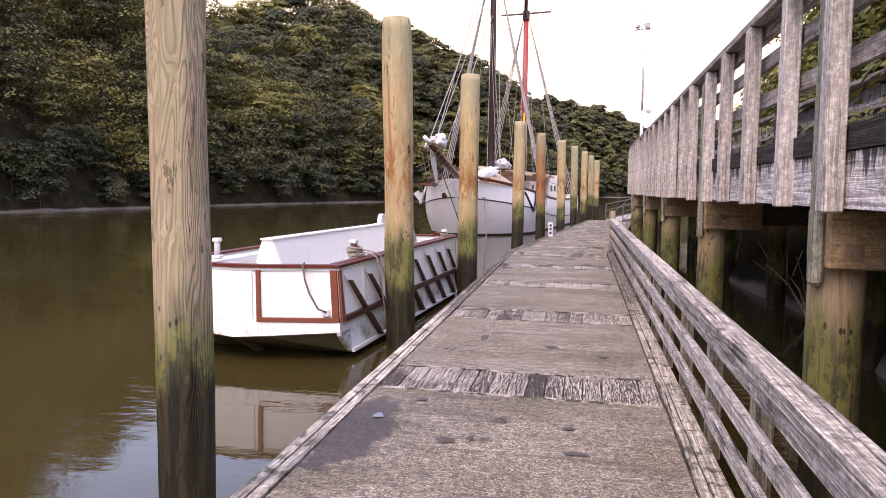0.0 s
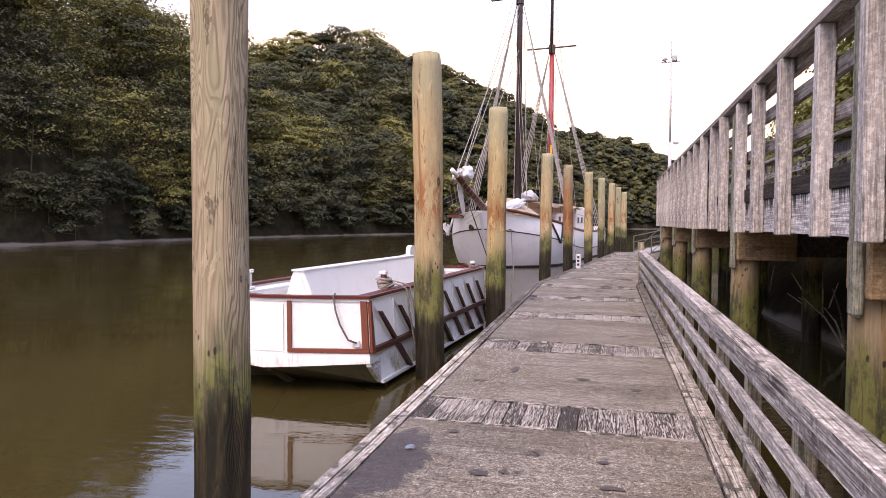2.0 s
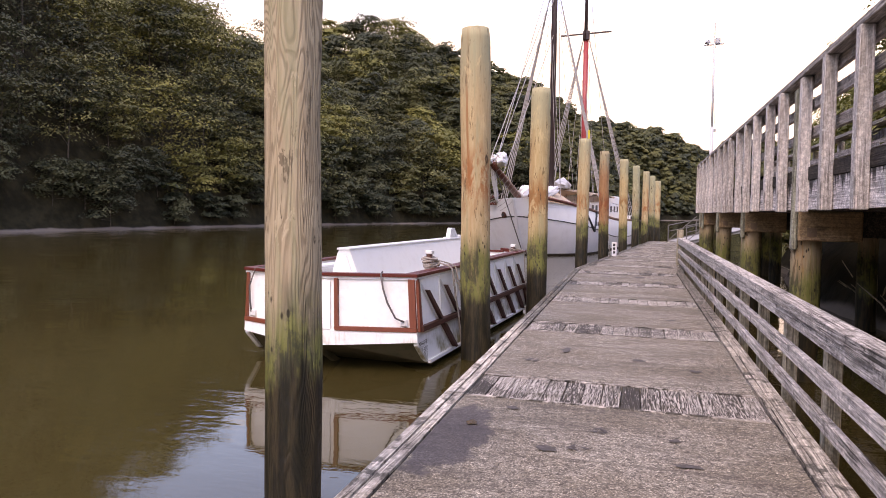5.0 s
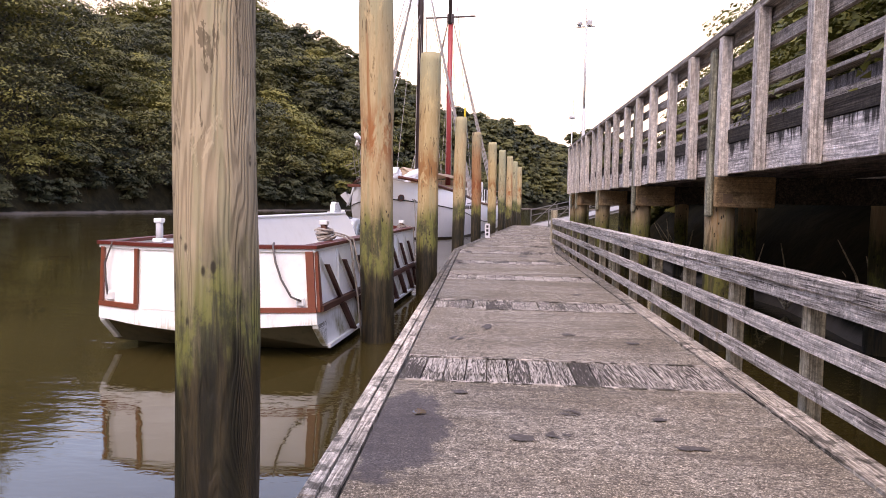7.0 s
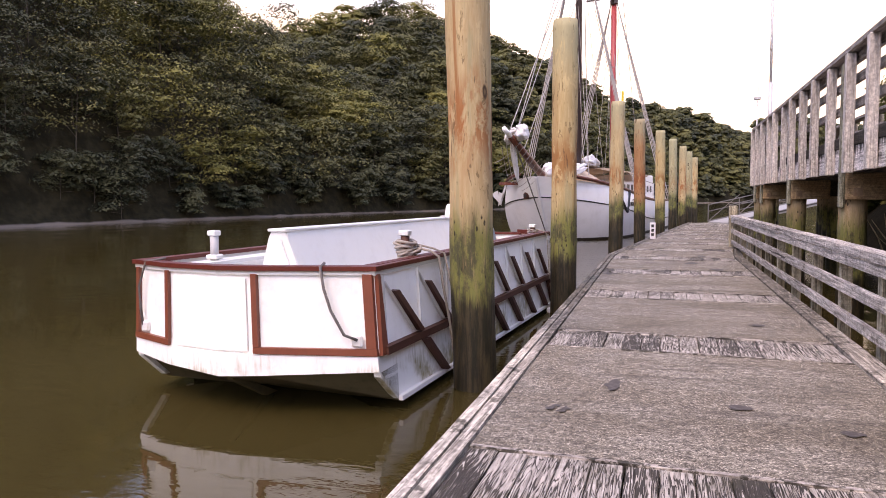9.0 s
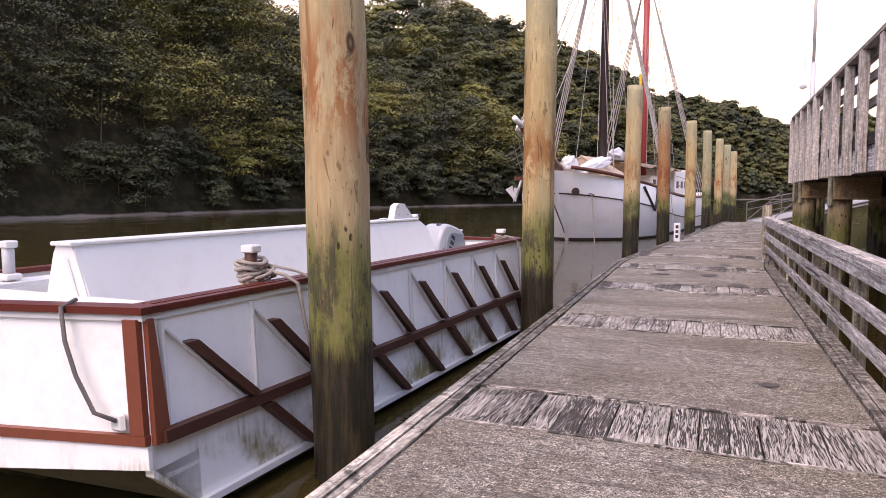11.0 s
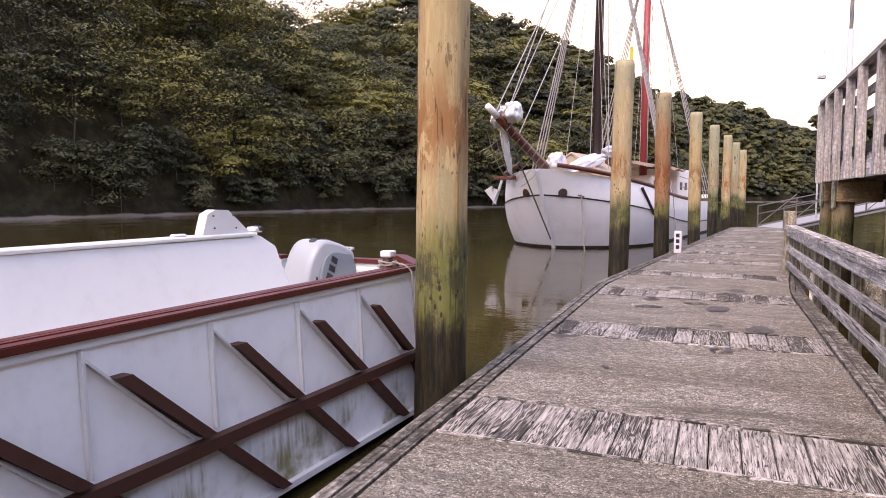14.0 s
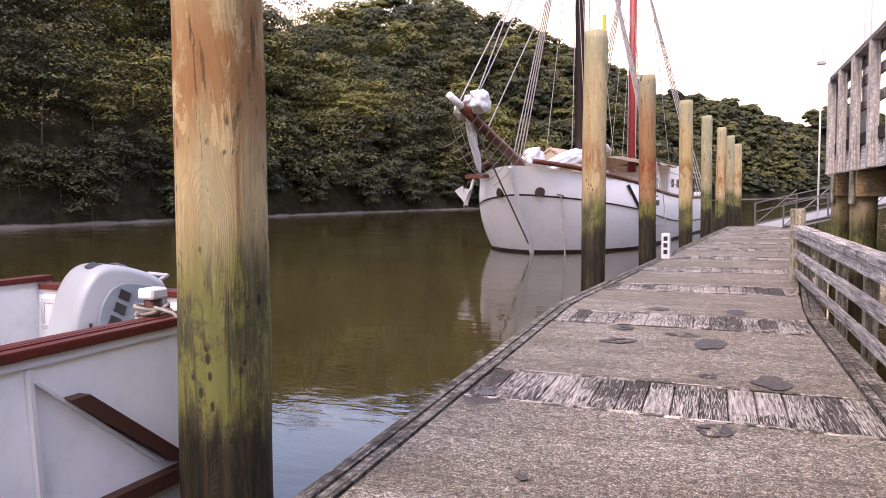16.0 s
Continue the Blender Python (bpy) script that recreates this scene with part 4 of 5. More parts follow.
for x in (-0.035, -0.81, -1.60, -BEAM + 0.03):
    w = 0.032 if x > -0.1 else 0.019
    part("trim", bow_strip(x - w, x + w, 0.137, GW - 0.02, -0.034, -0.002), M_RED, boat)
part("bow_panel", bow_strip(-0.88, -1.54, 0.10, 0.61, -0.016, -0.003), M_WHITE, boat)
part("trim", prism(bm_new(), [(0.0, 0.09), (0.09, 0.09), (0.035, GW - 0.02), (0.0, GW - 0.02)], 0.002, 0.03, lambda p, q, r: (r, p, q)), M_RED, boat)
part("floor", box(bm_new(), -BEAM + 0.05, -0.05, 0.05, SIDE, 0.30, 0.34), M_WHITEIN, boat)
part("bottom", box(bm_new(), -BEAM + 0.06, -0.06, 0.55, SIDE, -0.44, -0.27), M_WEED, boat)
# gunwale: a red-brown cap over a white band
for nm, mat, z0, z1, o, i_ in (("gunwale", M_GUNWALE, GW + 0.002, GW + 0.034, 0.035, 0.075), ("gunwale_band", M_WHITEIN, GW - 0.028, GW, 0.018, 0.06)):
    if nm == "gunwale":
        for xa, xb, dz in ((-0.002, o, 0.0), (-0.038, -0.008, -0.004), (-i_, -0.044, -0.002)):
            bm = prism(bm_new(), [(xa, 0.02), (xb, 0.0), (xb, SIDE), (xa, SIDE)], z0, z1 + dz, lambda p, q, r: (p, q, r))
            bmesh.ops.bevel(bm, geom=list(bm.edges), offset=0.004, segments=2, affect="EDGES")
            part("gunwale_board", bm, mat, boat)
    else:
        part(nm, prism(bm_new(), [(-i_, 0.02), (o, 0.0), (o, SIDE), (-i_, SIDE)], z0, z1, lambda p, q, r: (p, q, r)), mat, boat)
    part(nm, prism(bm_new(), [(-BEAM - o, 0.0), (-BEAM + i_, 0.02), (-BEAM + i_, LEN), (-BEAM - o, LEN)], z0, z1, lambda p, q, r: (p, q, r)), mat, boat)
    part(nm, bow_strip(o, -BEAM - o, z0 + 0.001, z1 + 0.001, -o, i_), mat, boat)
    part(nm, box(bm_new(), -BEAM + i_, -1.685, LEN - i_ - 0.03, LEN + o * 0.5, z0 - 0.045, z1 - 0.045), mat, boat)
    part(nm, box(bm_new(), -1.145, -0.53, LEN - i_ - 0.03, LEN + o * 0.5, z0 - 0.045, z1 - 0.045), mat, boat)
part("side_deck", box(bm_new(), -0.30, -0.085, 0.12, SIDE, GW - 0.04, GW - 0.012), M_WHITEIN, boat)
part("inner_trim", box(bm_new(), -0.135, -0.09, 0.12, SIDE, GW - 0.010, GW + 0.030, 0.004), M_GUNWALE, boat)
part("inner_trim", box(bm_new(), -0.20, -0.155, 0.12, SIDE, GW - 0.011, GW + 0.018, 0.004), M_GUNWALE, boat)
part("side_deck", box(bm_new(), -BEAM + 0.12, -BEAM + 0.34, 0.12, 4.3, GW - 0.05, GW - 0.02), M_WHITEIN, boat)
part("fore_deck", box(bm_new(), -BEAM + 0.35, -0.35, 0.06, 0.45, GW - 0.06, GW - 0.035), M_WHITEIN, boat)
part("strake", prism(bm_new(), [(0.04, 0.090), (SIDE, 0.070), (SIDE, 0.125), (0.04, 0.145)], 0.003, 0.052, lambda p, q, r: (r, p, q)), M_BROWN, boat, "dark red-brown rubbing strake")
part("chine_lip", prism(bm_new(), [(0.25, -0.285), (SIDE, -0.295), (SIDE, -0.262), (0.25, -0.25)], 0.003, 0.035, lambda p, q, r: (r, p, q)), M_HULLLOW, boat)
for s in (0.19, 0.79, 1.38, 1.98, 2.58, 3.21, 3.83, 4.42):
    up_, dn = [], []
    z_top, z_mid, z_bot = 0.51, 0.155, -0.255
    sl = 0.90 / (z_top - z_bot)
    for za, zb in ((z_mid, z_top), (z_bot, 0.075)):
        e = min(s + sl * (z_top - za), SIDE - 0.09), min(s + sl * (z_top - zb), SIDE - 0.1)
        part("brace", prism(bm_new(), [(e[0], za), (e[0] + 0.07 if e[0] < SIDE - 0.1 else e[0], za), (e[1] + 0.075, zb), (e[1], zb)], 0.003, 0.058, lambda p, q, r: (r, p, q)), M_BROWN, boat, "dark brown diagonal timber")
    part("rib", prism(bm_new(), [(s - 0.11, 0.16), (s - 0.095, 0.16), (s - 0.095, GW - 0.035), (s - 0.11, GW - 0.035)], 0.003, 0.026, lambda p, q, r: (r, p, q)), M_WHITEIN, boat)
    part("gusset", prism(bm_new(), [(s - 0.10, 0.59), (s - 0.085, 0.59), (s + 0.38, 0.165), (s + 0.365, 0.165)], 0.003, 0.03, lambda p, q, r: (r, p, q)), M_WHITEIN, boat)
# the long centre casing
CAS = [(-1.30, 0.33), (-1.143, 0.85), (-1.12, 0.925), (-0.99, 0.925), (-0.961, 0.85), (-0.76, 0.33)]
bm = prism(bm_new(), CAS, 0.42, 4.74, lambda p, q, r: (p, r if r < 4 else 4.65 if q > 0.9 else 4.78 if q > 0.8 else 4.80, q - (0.02 if r > 4 else 0)))
bmesh.ops.bevel(bm, geom=list(bm.edges), offset=0.012, segments=2, affect="EDGES")
part("casing", bm, M_WHITEIN, boat, "long white tapered centre casing")
part("casing_cap", box(bm_new(), -1.14, -0.97, 0.40, 4.60, 0.905, 0.928, 0.006), M_WHITEIN, boat)
part("hatch", prism(bm_new(), [(-1.19, 0.42), (-1.09, 0.84), (-1.02, 0.84), (-0.87, 0.42)], 0.395, 0.415, lambda p, q, r: (p, r, q)), M_HULL, boat)
part("fin", prism(bm_new(), [(4.14, 0.91), (4.19, 1.06), (4.26, 1.09), (4.38, 1.085), (4.48, 1.01), (4.56, 0.95), (4.62, 0.91)], -1.10, -1.03, lambda p, q, r: (r, p, q)), M_WHITEIN, boat)
for xa, xb in ((-BEAM + 0.08, -1.74), (-1.08, -0.60)):
    for z in (0.37, GW - 0.13):
        part("panel_trim", box(bm_new(), xa, xb, LEN - 0.098, LEN - 0.0895, z, z + 0.03, 0.003), M_WHITEIN, boat)
    for x in (xa, xb - 0.03):
        part("panel_trim", box(bm_new(), x, x + 0.03, LEN - 0.098, LEN - 0.0895, 0.402, GW - 0.132, 0.003), M_WHITEIN, boat)
for yb, zb in ((4.24, 1.05), (4.42, 1.05), (4.25, 0.97), (4.45, 0.965)):
    part("bolt", tube(bm_new(), [(-1.03, yb, zb), (-1.024, yb, zb)], 0.006, 8), M_BLACK, boat)
part("lamp", tube(bm_new(), [(-1.055, 4.66, 0.955), (-0.985, 4.66, 0.952)], 0.018, 10), M_BLACK, boat)
part("lamp_base", box(bm_new(), -1.08, -1.0, 4.60, 4.70, 0.925, 0.965, 0.012), M_WHITEIN, boat)
part("cleat", box(bm_new(), -1.08, -1.03, 3.92, 4.02, 0.926, 0.945, 0.008), M_WHITEIN, boat)


def coil(bm, c, r, turns, rope, wob=0.012, seed=0):
    pts = []
    for i in range(int(turns * 14) + 1):
        a = 2 * math.pi * i / 14
        rr = r + wob * math.sin(a * 2.3 + seed) + 0.004 * i / 14
        pts.append((c[0] + rr * math.cos(a), c[1] + rr * math.sin(a), c[2] + rope * 1.1 * (i / 14) + wob * math.sin(a * 1.7 + seed)))
    return tube(bm, pts, rope, 6)


for i, (x, y) in enumerate(((-0.20, 0.95), (-BEAM + 0.22, 0.62), (-0.15, 4.97))):
    hi = 0.095 if i == 2 else 0.19
    boll = part("bollard", tube(bm_new(), [(x, y, GW - 0.02), (x, y, GW + hi)], 0.036, 14), M_STEEL if i == 1 else M_BROWN, boat, smooth=True)
    part("cap", box(bm_new(), x - 0.043, x + 0.043, y - 0.043, y + 0.043, GW + hi, GW + hi + 0.045, 0.008), M_WHITEIN, boll)
    part("base", box(bm_new(), x - 0.055, x + 0.055, y - 0.055, y + 0.055, GW - 0.01, GW + 0.03, 0.01), M_WHITEIN, boll)
bx, by, bz = -0.20, 0.95, GW
bm = coil(bm_new(), (bx, by, bz + 0.035), 0.054, 8.5, 0.012, seed=1)
coil(bm, (bx + 0.02, by + 0.02, bz + 0.05), 0.075, 2.2, 0.012, 0.025, 4)
part("rope_coil", bm, M_ROPE, boat, "loops of dirty mooring rope round the bollard", True)
bm = coil(bm_new(), (-0.15, 4.97, bz + 0.02), 0.050, 5.0, 0.008, seed=2)
part("rope_coil", bm, M_ROPE, boat, smooth=True)
part("bow_rope", tube(bm_new(), [(-0.36, -0.04, GW + 0.05), (-0.335, -0.135, GW + 0.03), (-0.31, -0.145, 0.55), (-0.27, -0.135, 0.40), (-0.19, -0.12, 0.24), (-0.12, -0.07, 0.20)], 0.010, 7), M_ROPEDARK, boat, smooth=True)
part("bow_rope", tube(bm_new(), [(-1.78, -0.01, GW + 0.05), (-1.90, -0.09, GW + 0.03), (-1.97, -0.09, 0.5), (-1.965, -0.08, 0.35), (-1.94, -0.08, 0.2)], 0.010, 7), M_ROPEDARK, boat, smooth=True)
for x in (-0.13, -1.92):
    part("fairlead", box(bm_new(), x - 0.042, x + 0.042, bow_at(x) - 0.034, bow_at(x) - 0.004, 0.145, 0.235, 0.014), M_WHITEIN, boat)

# the hull widens a little towards the water
for ob in boat.children_recursive:
    for v in ob.data.vertices:
        if v.co.z < GW:
            v.co.x += 0.055 * (GW - v.co.z) * max(-1.0, min(1.0, (v.co.x + BEAM / 2) / (BEAM / 2)))

# mooring lines from the boat to the piles and the dock
ml = pose(-2.64, 6.87, 0, 0, 0, -3.0)
e1 = Vector((0.055, 0, 0))
for pts, r_ in (([(bx + 0.06, by + 0.02, bz + 0.10), (0.0, by + 0.05, bz + 0.065), (0.06, by + 0.08, bz + 0.02), (0.085, by + 0.12, 0.42), (0.115, by + 0.19, 0.10), (0.125, by + 0.26, -0.20), (0.13, by + 0.32, -0.40)], 0.011),
                ([(bx + 0.06, by + 0.06, bz + 0.12), (-0.02, by + 0.18, bz + 0.075), (0.055, by + 0.22, bz + 0.035), (0.11, by + 0.25, 0.40), (0.18, by + 0.24, 0.10), (0.25, by + 0.20, -0.16)], 0.009),
                ([(-0.09, 4.92, bz + 0.07), (0.0, 4.93, bz + 0.05), (0.052, 4.93, bz + 0.01), (0.065, 4.94, 0.42), (0.08, 4.96, 0.10), (0.12, 5.0, -0.30)], 0.007)):
    ob = new("mooring_line", mesh_of("mooring_line", tube(bm_new(), [ml @ Vector(p) for p in pts], r_, 6), M_ROPE, True))
    tagged(ob, "thin grey mooring line hanging off the boat's side", "rope", "mooring lines")

# outboard motor
motor = thing("outboard_motor", ml @ pose(-1.22, 5.30, -0.015, 0, 0, -14), "silver outboard motor with a blue-grey side and dark lettering bars", "outboard")


def cowl(bm, sx, sy, z0, z1, power=3.2, lean=0.0, n=28, rings=14, oy=0.0):
    rows = []
    for i in range(rings + 1):
        t = i / rings
        z = z0 + (z1 - z0) * t
        e = max(0.02, 1 - max(0.0, (t - 0.62) / 0.38) ** 2.8) ** 0.42 * (0.90 + 0.10 * math.sin(t * 2.4))
        row = []
        for k in range(n):
            a = 2 * math.pi * k / n
            ca, sa = math.cos(a), math.sin(a)
            q = (abs(ca) ** power + abs(sa) ** power) ** (-1 / power)
            row.append(bm.verts.new((sx * q * ca * e, oy + sy * q * sa * e + lean * t, z)))
        rows.append(row)
    for p, q in zip(rows, rows[1:]):
        for k in range(n):
            bm.faces.new((p[k], p[(k + 1) % n], q[(k + 1) % n], q[k]))
    bm.faces.new(rows[0][::-1]); bm.faces.new(rows[-1])
    return bm


def moulded(profile, x0, x1, soft):
    """A profile in the motor's length and height, drawn as a curve and carried across its width with soft edges."""
    n = len(profile)
    fine = []
    for i in range(n):
        p = [Vector(profile[(i + d) % n]) for d in (-1, 0, 1, 2)]
        for u in (0.0, 0.25, 0.5, 0.75):
            if p[2].y < 0.3 and p[1].y < 0.3:
                fine.append(p[1].lerp(p[2], u))
                continue
            fine.append(0.5 * (2 * p[1] + (p[2] - p[0]) * u + (2 * p[0] - 5 * p[1] + 4 * p[2] - p[3]) * u * u + (3 * p[1] - p[0] - 3 * p[2] + p[3]) * u ** 3))
    mid = sum(fine, Vector((0, 0))) / len(fine)
    bm = bmesh.new()
    rows = []
    for e in (-1.0, -0.98, -0.93, -0.85, -0.74, -0.6, -0.3, 0.0, 0.3, 0.6, 0.74, 0.85, 0.93, 0.98, 1.0):
        edge = max(0.0, (abs(e) - 0.6) / 0.4)
        f = 1 - soft * (1 - math.sqrt(max(0.0, 1 - edge ** 2)))
        row = []
        for p in fine:
            q = mid + (p - mid) * f
            wide_ = 1.0 - 0.16 * max(0.0, (q.y - 0.5) / 0.32) ** 1.5 - 0.25 * min(1.0, max(0.0, (0.20 - q.x) / 0.2)) ** 2
            row.append(bm.verts.new((((x0 + x1) / 2 + e * (x1 - x0) / 2) * wide_, q.x, q.y)))
        rows.append(row)
    m_ = len(fine)
    for p, q in zip(rows, rows[1:]):
        for i in range(m_):
            bm.faces.new((p[i], p[(i + 1) % m_], q[(i + 1) % m_], q[i]))
    bm.faces.new(rows[0][::-1]); bm.faces.new(rows[-1])
    bmesh.ops.recalc_face_normals(bm, faces=list(bm.faces))
    return bm


SHELL = [(0.00, 0.26), (-0.01, 0.42), (0.03, 0.58), (0.085, 0.70), (0.16, 0.785), (0.26, 0.815), (0.42, 0.785), (0.56, 0.73), (0.62, 0.64), (0.61, 0.26)]
part("cowling", moulded(SHELL, -0.19, 0.19, 0.17), M_COWL, motor, smooth=True)
PANEL = [(0.135, 0.27), (0.15, 0.52), (0.20, 0.65), (0.30, 0.715), (0.45, 0.70), (0.57, 0.64), (0.585, 0.27)]
for sx in (1, -1):
    part("side_panel", moulded(PANEL, *sorted((sx * 0.150, sx * 0.199)), 0.05), M_COWLBLUE, motor, "blue-grey moulded side", True)
for i in range(5):
    p0, q0 = 0.12 + i * 0.036, 0.40 + i * 0.064
    wide_ = 0.199 * (1.0 - 0.16 * max(0.0, (q0 - 0.5) / 0.32) ** 1.5)
    part("lettering_bar", box(bm_new(), -0.004, 0.004, -0.036, 0.036, -0.025, 0.025, 0.003, pose(wide_ + 0.003, p0 + 0.05, q0, -28, -10 if q0 > 0.55 else -3, 0)), M_BLACK, motor)
for xa, ya, za in ((0.06, 0.21, 0.806), (0.06, 0.36, 0.80)):
    part("air_inlet", box(bm_new(), -0.045, 0.045, -0.035, 0.035, -0.008, 0.008, 0.006, pose(xa, ya, za, -4 if ya > 0.3 else 18, 12, 20)), M_BLACK, motor)
part("latch", box(bm_new(), 0.178, 0.196, 0.10, 0.115, 0.50, 0.535, 0.003), M_BLACK, motor)
part("sticker", box(bm_new(), 0.02, 0.075, -0.0155, -0.0115, 0.435, 0.455, 0.001), M_YELLOW, motor)
part("lift_handle", tube(bm_new(), [(-0.10, 0.585, 0.70), (-0.10, 0.65, 0.725), (0.10, 0.65, 0.725), (0.10, 0.585, 0.70)], 0.013, 8), M_STEEL, motor, smooth=True)
part("leg", box(bm_new(), -0.07, 0.07, 0.20, 0.42, -1.1, 0.27, 0.03), M_COWLBLUE, motor)
part("clamp", box(bm_new(), -0.12, 0.12, 0.03, 0.19, 0.10, 0.30, 0.02), M_STEEL, motor)

for ob in motor.children:
    for v in ob.data.vertices:
        v.co.y *= 0.88
        v.co.z *= 1.03

# ---- the sailing ship ----
SM = pose(-5.08, 27.9, 0, 0, 0, -8.0)
ship = thing("sailing_ship", SM, "white two-masted wooden sailing ship with a red mast and bowsprit", "ship")
SHIP_L = 17.0


def stem_at(z):
    return (W - z) * 0.6 if z < W else -1.40 * ((z - W) / 2.26) ** 0.9


def sheer(s):
    return 1.02 + 1.02 * max(0.0, (9 - s) / 10.4) ** 2.0 + 0.25 * max(0.0, (s - 11) / 6) ** 2


def half(s, z):
    """Half breadth of the hull at s metres aft of the stem's foot."""
    rel = max(0.0, s - stem_at(z))
    fine = 3.2 if z < W else 3.2 + 0.62 * (z - W)
    f = (1 - (1 - min(rel / fine, 1)) ** 2.4) ** 0.66
    if s > 12.5:
        f *= 1 - 0.30 * ((s - 12.5) / 4.5) ** 2
    b = 2.40 * (0.95 + 0.09 * math.sin(min(3.0, (z - W) * 1.5))) if z > W else 2.2 * math.sqrt(max(0.05, 1 - ((W - z) / 0.75) ** 2))
    return max(0.025, b * f)


def station(u, z):
    s0 = stem_at(z)
    return s0 + (SHIP_L - s0) * u ** 1.6


def hull_band(zlo, zhi, rows, out=0.0, n=34):
    """Both sides of the hull between two heights that vary along it."""
    bm = bmesh.new()
    for side in (1, -1):
        grid = []
        for j in range(rows + 1):
            row = []
            for i in range(n + 1):
                u = i / n
                sg = station(u, 1.0)
                z = zlo(sg) + (zhi(sg) - zlo(sg)) * j / rows
                s = station(u, z)
                row.append(bm.verts.new((side * (half(s, z) + out), s, z)))
            grid.append(row)
        for a, b in zip(grid, grid[1:]):
            for i in range(n):
                bm.faces.new((a[i], a[i + 1], b[i + 1], b[i]))
    bmesh.ops.remove_doubles(bm, verts=bm.verts, dist=0.002)
    return bm


def stripe(s):
    return sheer(s) - 0.74 - 0.10 * max(0, min(1, s / 8))


part("upper_hull", hull_band(lambda s: stripe(s), lambda s: sheer(s), 5), M_HULL, ship, "white upper hull planking", True)
# lower planks take the greyer white for shading where the bow turns in
part("lower_hull", hull_band(lambda s: W + 0.07, lambda s: stripe(s), 6), M_HULLLOW, ship, "white lower hull, greyed for the shade below the stripe", True)
part("boot_top", hull_band(lambda s: -1.0, lambda s: W + 0.07, 4), M_BOOT, ship, "dark band at the waterline", True)
part("rubbing_stripe", hull_band(lambda s: stripe(s) - 0.02, lambda s: stripe(s) + 0.025, 1, 0.025), M_BLACK, ship, "thin dark stripe")
for side in (1, -1):
    pts = [(side * (half(station(i / 30, 1.5), sheer(station(i / 30, 1.5))) - 0.01), station(i / 30, sheer(station(i / 30, 1.0))), sheer(station(i / 30, 1.5)) + 0.03) for i in range(31)]
    part("cap_rail", tube(bm_new(), pts, 0.065, 6), M_VARNISH, ship, "red-brown cap rail", True)
bm = bmesh.new()
dl = [(half(s, sheer(s) - 0.3) - 0.05, s) for s in [-1.2 + 0.6 * i for i in range(30)]]
lft, rgt = [bm.verts.new((-a, s, sheer(s) - 0.30)) for a, s in dl], [bm.verts.new((a, s, sheer(s) - 0.30)) for a, s in dl]
for i in range(len(dl) - 1):
    bm.faces.new((lft[i], rgt[i], rgt[i + 1], lft[i + 1]))
part("deck", bm, M_CANVAS, ship)
part("transom", prism(bm_new(), [(-1.55, sheer(17)), (1.55, sheer(17)), (1.4, 0.2), (0.5, -0.7), (-0.5, -0.7), (-1.4, 0.2)], SHIP_L - 0.06, SHIP_L, lambda p, q, r: (p, r, q)), M_HULL, ship)
part("stem", tube(bm_new(), [(0, stem_at(z) - 0.03, z) for z in [-0.9 + 0.2 * i for i in range(15)]], 0.065, 6), M_HULLLOW, ship)
# bowsprit, furled jib, chains
TIP, HEEL = Vector((0.10, -4.45, 3.20)), Vector((0, -0.8, 2.0))
part("bowsprit", tube(bm_new(), [HEEL, HEEL.lerp(TIP, 0.5), HEEL.lerp(TIP, 0.9)], 0.14, 8, 0.10), M_VARNISH, ship, "red-brown bowsprit", True)
part("bowsprit_tip", tube(bm_new(), [HEEL.lerp(TIP, 0.93), HEEL.lerp(TIP, 1.07)], 0.085, 10, 0.075), M_HULL, ship, "white bowsprit end", True)


def cloth(c, size, seed, n=22):
    bm = bmesh.new()
    bmesh.ops.create_icosphere(bm, subdivisions=4, radius=1)
    for v in bm.verts:
        d = 1 + 0.42 * noise.noise(v.co * 1.6 + Vector((seed, 0, 0))) + 0.2 * noise.noise(v.co * 4.2 + Vector((0, seed, 0)))
        v.co = Vector((v.co.x * size[0] * d + c[0], v.co.y * size[1] * d + c[1], v.co.z * size[2] * d + c[2]))
    return bm


p_ = HEEL.lerp(TIP, 0.86)
part("furled_jib", cloth((p_.x + 0.24, p_.y + 0.22, p_.z + 0.20), (0.20, 0.34, 0.24), 3), M_SAIL, ship, "bundled white sailcloth", True)
part("furled_jib", cloth((p_.x - 0.02, p_.y + 0.30, p_.z + 0.22), (0.15, 0.32, 0.15), 14), M_SAIL, ship, smooth=True)
part("furled_jib", cloth((p_.x - 0.16, p_.y + 0.05, p_.z + 0.02), (0.10, 0.24, 0.16), 8), M_SAIL, ship, smooth=True)
bm = cloth((-0.12, p_.y + 0.75, p_.z - 0.62), (0.09, 0.15, 0.55), 21)
for v in bm.verts:
    v.co.y += 0.45 * (p_.z - 0.62 - v.co.z)
part("hanging_sail", bm, M_SAIL, ship, "grey-white cloth hanging under the bowsprit", True)
# staysail bundled on the foredeck, its tack hauled up in a point
part("furled_staysail", cloth((0.05, -0.05, 2.16), (0.24, 0.42, 0.30), 5), M_SAIL, ship, "bundled white sailcloth on the foredeck", True)
bm = cloth((0.40, 1.25, 2.10), (0.24, 1.05, 0.20), 9)
for v in bm.verts:
    v.co.z += 0.26 * (v.co.y - 1.0)
    v.co.x += 0.25 * (v.co.y - 1.0)
part("furled_staysail", bm, M_SAIL, ship, smooth=True)
part("canvas_tent", prism(bm_new(), [(-1.25, 1.75), (0.0, 2.55), (1.25, 1.75), (1.2, 1.70), (0, 2.49), (-1.2, 1.70)], 1.3, 3.5, lambda p, q, r: (p, r, q)), M_CANVAS, ship, "tan canvas cover over the hatch")
